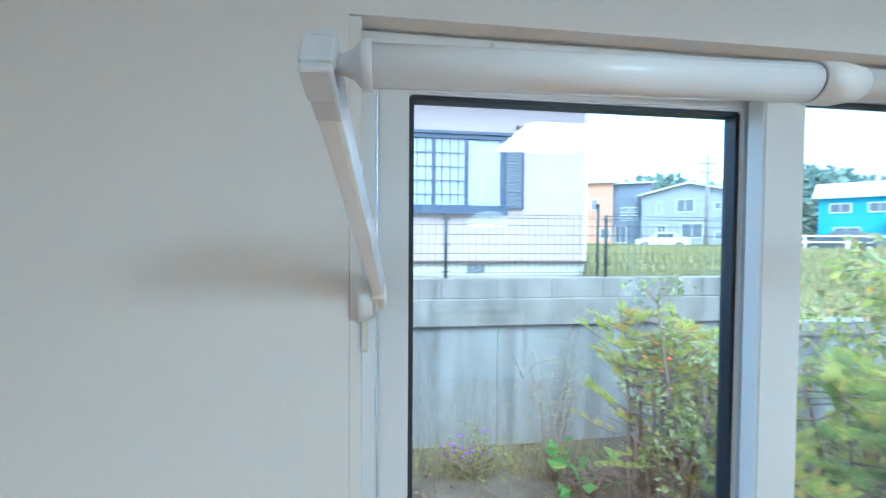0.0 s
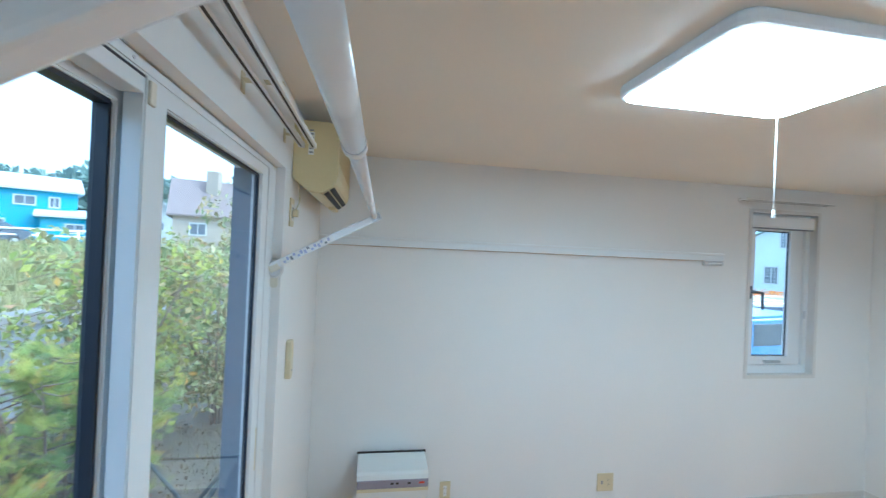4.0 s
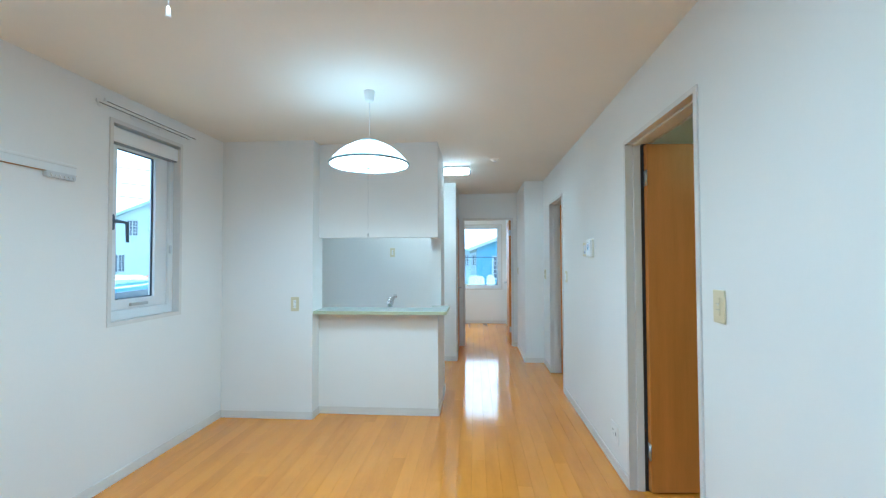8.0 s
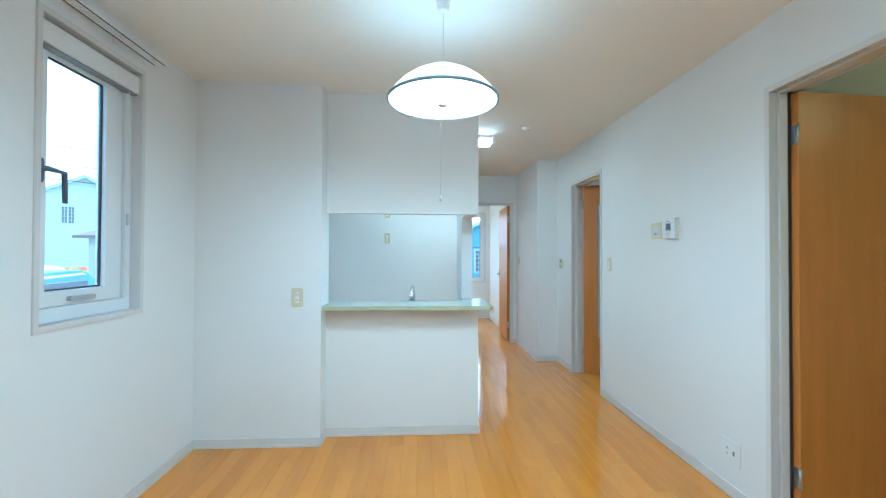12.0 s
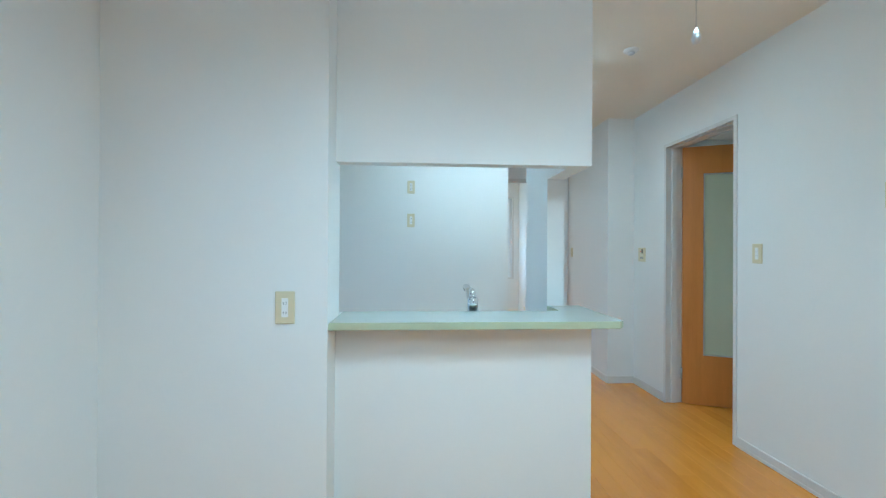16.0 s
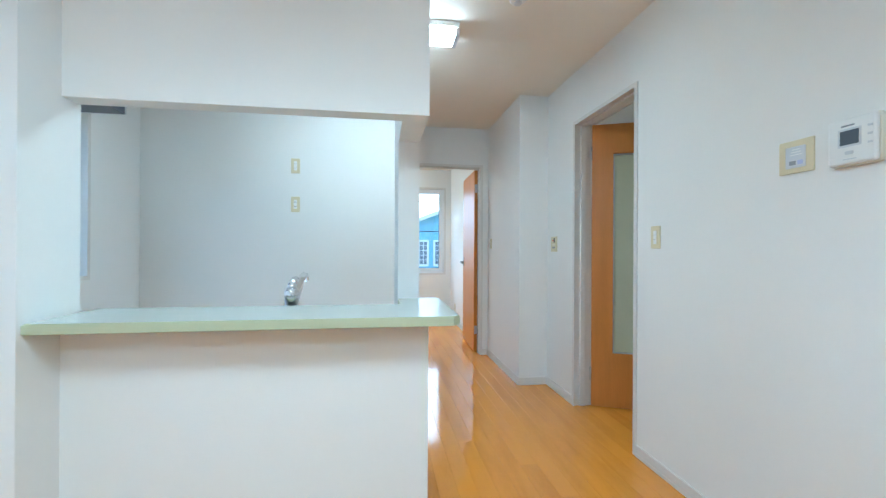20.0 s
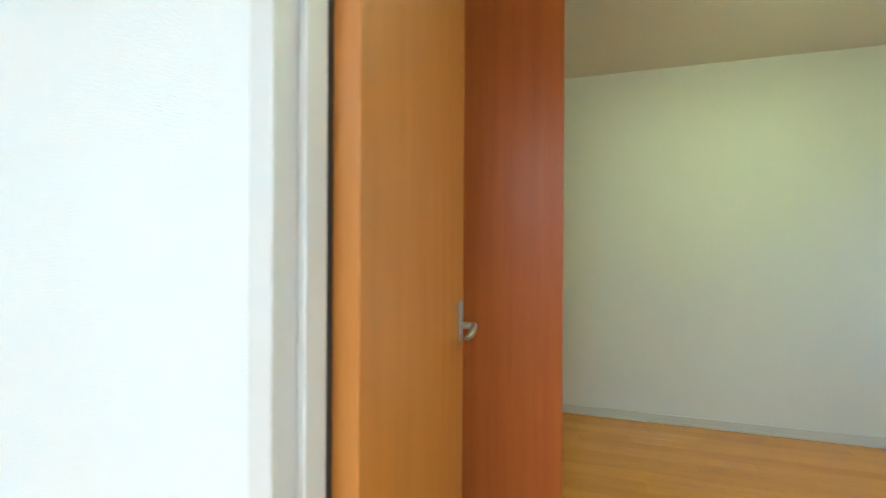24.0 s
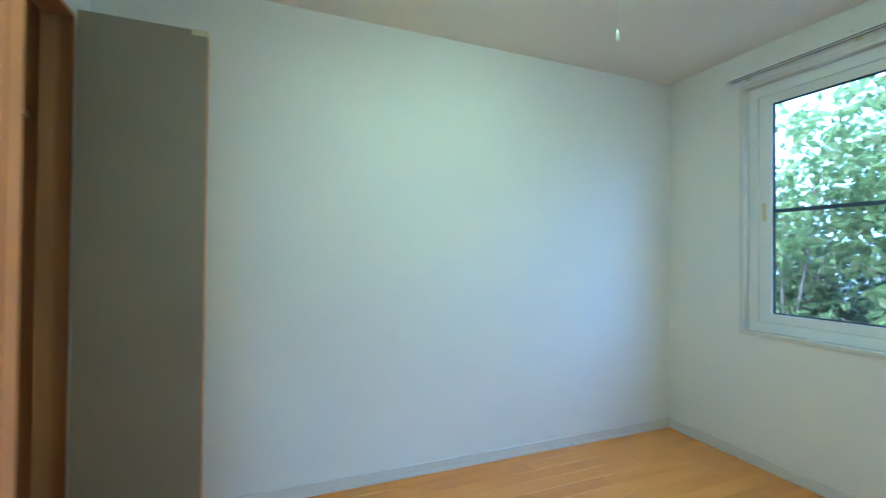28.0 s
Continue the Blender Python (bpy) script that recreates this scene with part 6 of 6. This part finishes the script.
def conifer(name, x, y, height, spread, label, mats, fronds, seed, low=0.2, reach=0.19):
    """A feathery conifer: thin upright stems, side twigs, and flat sprays of narrow scale leaves, each spray one piece."""
    rng = random.Random(seed)
    gz = ground_z(x, y)
    top = thing(name, (x, y, gz), label, "shrub", "garden shrubs")
    bm = bmesh.new()
    seats = []
    for k in range(9):
        a = 2 * math.pi * k / 9 + rng.uniform(-0.4, 0.4)
        r = spread * rng.uniform(0.15, 0.6)
        h = height * rng.uniform(0.75, 1.0)
        pts = [Vector((x + r * (0.45 + 0.55 * f ** 1.3) * math.cos(a) + rng.gauss(0, 0.014), y + r * (0.45 + 0.55 * f ** 1.3) * math.sin(a) + rng.gauss(0, 0.014), gz - 0.03 + h * f)) for f in (0, 0.3, 0.6, 0.85, 1.0)]
        tube(pts, [0.017, 0.015, 0.011, 0.006, 0.003], 6, bm)
        for j in range(18):
            f = 0.15 + 0.85 * (j + rng.random()) / 18
            i = min(3, int(f * 4))
            q = pts[i].lerp(pts[i + 1], f * 4 - i)
            b = rng.uniform(0, 2 * math.pi)
            ln = spread * (1.15 - 0.75 * f) * rng.uniform(0.6, 1.1)
            e = q + Vector((ln * math.cos(b), ln * math.sin(b), ln * rng.uniform(0.1, 0.6)))
            tube([q, q.lerp(e, 0.5) + Vector((0, 0, rng.gauss(-0.02, 0.02))), e], [0.006, 0.004, 0.002], 4, bm)
            if f > low and (f > low + 0.3 or rng.random() < 0.7):
                seats.append((q, e))
    part("stem", bm, M_BARK, top, "thin brown branching stems")
    for mi, mat in enumerate(mats):
        v, fc = [], []
        own = seats[mi::len(mats)]
        for _ in range(fronds // len(mats)):
            q, e = own[rng.randrange(len(own))]
            p = q.lerp(e, rng.uniform(0.3, 1.08))
            d = ((e - q).normalized() * 0.8 + Vector((rng.gauss(0, 0.4), rng.gauss(0, 0.4), rng.gauss(0.65, 0.35)))).normalized()
            w = d.cross(Vector((rng.gauss(0, 0.6), rng.gauss(0, 0.6), 1.0))).normalized()
            n = w.cross(d)
            ln = reach * rng.uniform(0.5, 1.1)
            steps = 9
            axis = []
            for i in range(steps + 1):
                f = i / steps
                c = p + d * ln * f - Vector((0, 0, 0.22 * ln * f * f))
                axis.append(len(v))
                v.append(c)
                v.append(c + w * 0.0035)
                if i:
                    fc.append((axis[-2], axis[-2] + 1, axis[-1] + 1, axis[-1]))
                size = ln * 0.34 * (1 - 0.65 * f) * rng.uniform(0.7, 1.15)
                for sd in (-1, 1):
                    tip = c + (d * 0.75 + w * sd) * size + n * rng.gauss(-0.05, 0.12) * size
                    mid = c.lerp(tip, 0.5)
                    k = len(v)
                    across = (d - w * sd * 0.75).normalized() * size * 0.085
                    v.extend((mid + across, tip, mid - across))
                    fc.append((axis[-1], k, k + 1, k + 2))
        me_ = bpy.data.meshes.new("spray")
        me_.from_pydata(v, [], fc)
        me_.materials.append(mat)
        o = new("spray", me_)
        o.parent = top
        o.matrix_parent_inverse = top.matrix_basis.inverted()
        tagged(o, "flat feathery sprays", kind="stuff")
    return top


conifer("conifer_shrub", 0.62, -2.35, 1.80, 0.50, "yellow-green feathery conifer shrub with orange sprays in the garden", (M_LEAF_C, M_LEAF_C, M_LEAF_C, M_LEAF_O), 2300, 11, 0.34, 0.08)
conifer("conifer_shrub", -0.02, -2.45, 1.62, 0.60, "green feathery conifer shrub beside the wall", (M_LEAF_C, M_LEAF_C, M_LEAF_C), 2300, 14, 0.22, 0.095)
conifer("conifer_shrub", -0.72, -1.80, 1.50, 0.70, "low green feathery conifer close to the sliding door", (M_LEAF_C, M_LEAF_A), 3000, 19, 0.12, 0.13)
conifer("conifer_shrub", 0.25, -1.75, 1.15, 0.45, "small bright green conifer among the taller ones", (M_LEAF_C, M_LEAF_C, M_LEAF_C, M_LEAF_O), 1800, 20, 0.15, 0.10)
CLIMBER = shrub("garden_shrub", 0.42, -2.15, 1.88, 0.42, "sparse climbing shrub with pale round leaves among the conifers", (M_LEAF_B,), 1300, 0.05, 17, 0.6, 6, None, 0.3, 0.6, 0.3)
shrub("garden_shrub", -1.75, -2.0, 2.15, 0.85, "tall vine-covered shrub with yellowing leaves in the garden", (M_LEAF_B, M_LEAF_C, M_TWIGLEAF), 5200, 0.085, 23, 0.6, 9)
shrub("garden_shrub", -2.9, -1.5, 2.2, 0.9, "leafy shrub at the garden's edge", (M_TWIGLEAF, M_LEAF_B), 5000, 0.085, 27, 0.55, 8)
shrub("garden_shrub", 1.0, -3.2, 1.5, 0.5, "bare twiggy shrub at the wall's foot", (M_LEAF_C,), 200, 0.03, 31, 0.4, 12, None, 0.3, 0.8, 0.12, 0.4, M_TWIG)
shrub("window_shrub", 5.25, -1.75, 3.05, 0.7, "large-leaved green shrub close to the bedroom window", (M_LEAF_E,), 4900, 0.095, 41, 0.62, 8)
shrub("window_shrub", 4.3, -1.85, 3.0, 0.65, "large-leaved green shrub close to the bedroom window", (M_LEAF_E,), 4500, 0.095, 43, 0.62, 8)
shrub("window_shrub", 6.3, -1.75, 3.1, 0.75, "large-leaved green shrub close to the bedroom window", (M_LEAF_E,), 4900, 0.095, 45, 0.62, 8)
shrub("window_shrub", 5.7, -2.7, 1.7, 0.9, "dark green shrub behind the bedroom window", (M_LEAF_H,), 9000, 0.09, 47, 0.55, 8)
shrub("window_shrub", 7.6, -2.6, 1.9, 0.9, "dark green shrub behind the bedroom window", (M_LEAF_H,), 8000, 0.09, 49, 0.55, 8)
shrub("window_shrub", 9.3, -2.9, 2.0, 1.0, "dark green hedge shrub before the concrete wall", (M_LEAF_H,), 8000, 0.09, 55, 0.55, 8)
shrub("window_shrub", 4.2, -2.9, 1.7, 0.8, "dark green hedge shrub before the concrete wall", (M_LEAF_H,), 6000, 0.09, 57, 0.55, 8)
shrub("broad_leaf_plant", 0.83, -2.92, 0.36, 0.28, "low plant with broad green leaves by the concrete wall", (M_LEAF_V,), 22, 0.19, 51, 0.8, 5)
shrub("flowering_weed", 1.75, -3.3, 0.36, 0.35, "low purple-flowered weeds by the concrete wall", (M_LEAF_A,), 500, 0.04, 53, 0.3, 6)


def dots(parent, name, mat, centre, reach, count, radius, seed):
    """Small round blossoms or fruits scattered about a centre, each a piece of its own on one shared mesh."""
    rng = random.Random(seed)
    bm = bmesh.new()
    bmesh.ops.create_icosphere(bm, subdivisions=1, radius=radius)
    for f in bm.faces:
        f.smooth = True
    shape = bpy.data.meshes.new(name)
    bm.to_mesh(shape)
    bm.free()
    shape.materials.append(mat)
    back = parent.matrix_basis.inverted()
    for _ in range(count):
        o = new(name, shape)
        o.parent = parent
        o.matrix_parent_inverse = back
        o.location = [c + rng.uniform(-r, r) for c, r in zip(centre, reach)]
        o.scale = (1, 1, rng.uniform(0.7, 1.2))


dots(bpy.data.objects["flowering_weed"], "blossom", M_PURPLE, (1.75, -3.25, -0.16), (0.30, 0.12, 0.14), 16, 0.014, 3)
dots(CLIMBER, "rose_hip", M_HIP, (0.45, -2.05, 0.93), (0.38, 0.16, 0.24), 22, 0.011, 4)


def blades(name, region, count, height, mat, label, seed, width=0.012):
    rng = np.random.default_rng(seed)
    x = rng.uniform(region[0], region[1], count)
    y = rng.uniform(region[2], region[3], count)
    z = np.array([ground_z(a, b) for a, b in zip(x, y)])
    h = height * rng.uniform(0.4, 1.2, count)
    a = rng.uniform(0, 2 * math.pi, count)
    lean = rng.uniform(0.1, 0.5, count) * h
    dx, dy = np.cos(a), np.sin(a)
    p0 = np.stack([x - dy * width, y + dx * width, z - 0.01], 1)
    p1 = np.stack([x + dy * width, y - dx * width, z - 0.01], 1)
    p2 = np.stack([x + dx * lean, y + dy * lean, z + h], 1)
    v = np.stack([p0, p1, p2], 1).reshape(-1, 3)
    f = np.arange(count * 3).reshape(-1, 3)
    me_ = bpy.data.meshes.new(name)
    me_.from_pydata(v.tolist(), [], f.tolist())
    me_.materials.append(mat)
    return tagged(new(name, me_), label, "grass", kind="stuff")


blades("garden_grass", (-3.5, 3.2, -3.78, -0.5), 2600, 0.11, M_GRASS, "sparse grass and weeds on the garden soil", 5, 0.004)
blades("wall_foot_grass", (0.3, 3.2, -3.78, -3.2), 900, 0.22, M_GRASS, "dry grass tufts at the wall's foot", 6, 0.004)
blades("field_grass", (-22, -1.3, -26, -6.5), 15000, 0.32, M_GRASS, "tall yellow-green meadow grass on the field", 7, 0.035)
blades("far_field_grass", (-45, 3.0, -48, -20), 9000, 0.35, M_GRASS, "yellow-green meadow grass far off", 8, 0.09)
blades("slope_grass", (-9, -1.0, -9, -4.15), 9000, 0.22, M_GRASS, "tall dry grass on the slope beyond the garden", 9, 0.012)

lit = [(-2.5 + 0.7 * (i % 9), -3.4 + 0.75 * (i // 9), -0.44, 0.45, 0.42, 0.025) for i in range(36)]
tagged(leaves("leaf_litter", lit, 5200, 0.05, M_LITTER, None, "dry leaves and twigs scattered on the garden soil", 15, 0.0, 0.5), category="leaf litter", kind="stuff")
far = []
rng_ = random.Random(77)
for i in range(170):
    th = radians(33 + 48 * i / 170 + rng_.uniform(-0.3, 0.3))
    dd = rng_.uniform(78, 110)
    hh = dd * 0.138 * (0.86 + 0.12 * math.sin(i * 0.13 + 1.0) + rng_.uniform(-0.06, 0.08))
    s = rng_.uniform(2.6, 4.2)
    far.append((2.6 - dd * math.sin(th), -dd * math.cos(th), 1.0 + hh * 0.5, s, s, hh * 0.5))
ob = leaves("far_woods", far, 110000, 1.5, M_LEAF_D, None, "wooded hill behind the far houses, tinted pale for haze", 9, 0.2, 0.7)
tagged(ob, category="woods", kind="stuff")
pl_ = thing("raised_planter", (-14.1, 19, -0.45), "pale stone raised planter beside the parking area", "planter")
for i in range(8):
    part("stone_block", box(-14.6, -13.6, 15.0 + i, 15.985 + i, -0.5, 0.40, 0.03), M_PALE, pl_)
fb = [(-14.1, 15.4 + 0.52 * i, 0.48, 0.45, 0.4, 0.16) for i in range(14)]
tagged(leaves("flower_bed", fb, 1800, 0.08, M_FLOWER, None, "bed of orange flowers beside the pale blue house", 12, 0.0, 0.7), category="flowers", kind="stuff")

# low dark stand outside the sliding door
gs = thing("garden_stand", (-0.15, -0.85, -0.42), "low dark metal stand on the garden soil", "stand")
for dx in (-0.3, 0.3):
    part("leg", tube([(-0.15 + dx, -1.15, -0.46), (-0.15 + dx, -0.55, 0.30)], 0.013, 8), M_FENCE, gs)
    part("leg", tube([(-0.15 + dx, -0.55, -0.46), (-0.15 + dx, -1.15, 0.30)], 0.013, 8), M_FENCE, gs)
for y in (-1.15, -0.55):
    part("top_bar", tube([(-0.47, y, 0.30), (0.17, y, 0.30)], 0.013, 8), M_FENCE, gs)
part("cross_bar", tube([(-0.45, -0.85, -0.08), (0.15, -0.85, -0.08)], 0.011, 8), M_FENCE, gs)

# ---- floor planks ----
PW_, PL_ = 0.0909, 1.818
plank_bm = box(-PW_ / 2 + 0.0001, PW_ / 2 - 0.0001, 0.0001, PL_ - 0.0001, -0.0128, 0.0, 0.0)
bmesh.ops.bevel(plank_bm, geom=[e for e in plank_bm.edges if e.verts[0].co.z > -0.001 and e.verts[1].co.z > -0.001], offset=0.0008, segments=1, affect="EDGES")
plank_me = bpy.data.meshes.new("plank")
plank_bm.to_mesh(plank_me)
plank_bm.free()
plank_me.materials.append(M_PLANK)
cut_planks = {}


def plank_of(width, length):
    key = (round(width, 4), round(length, 4))
    if key == (round(PW_, 4), round(PL_, 4)):
        return plank_me
    if key not in cut_planks:
        b = box(-width / 2 + 0.0001, width / 2 - 0.0001, 0.0001, length - 0.0001, -0.0128, 0.0, 0.0)
        bmesh.ops.bevel(b, geom=[e for e in b.edges if e.verts[0].co.z > -0.001 and e.verts[1].co.z > -0.001], offset=0.0008, segments=1, affect="EDGES")
        m_ = bpy.data.meshes.new("plank")
        b.to_mesh(m_)
        b.free()
        m_.materials.append(M_PLANK)
        cut_planks[key] = m_
    return cut_planks[key]


lay = random.Random(31)
for nm in ("floor_living", "floor_bedroom", "floor_entry"):
    base, x0, x1, y0, y1 = FLOORS[nm]
    col, x = 0, x0
    while x < x1 - 0.01:
        w = min(PW_, x1 - x)
        y = y0 - (0.0, 0.606, 1.212)[col % 3] - (0.303 if col % 2 else 0.0)
        while y < y1 - 0.01:
            a, b = max(y, y0), min(y + PL_, y1)
            if b - a > 0.01:
                o = new("plank", plank_of(w, b - a))
                o.parent = base
                o.location = (x + w / 2, a, 0)
                o.rotation_euler = (0, lay.uniform(-0.0022, 0.0022), 0)
            y += PL_
        x += w
        col += 1
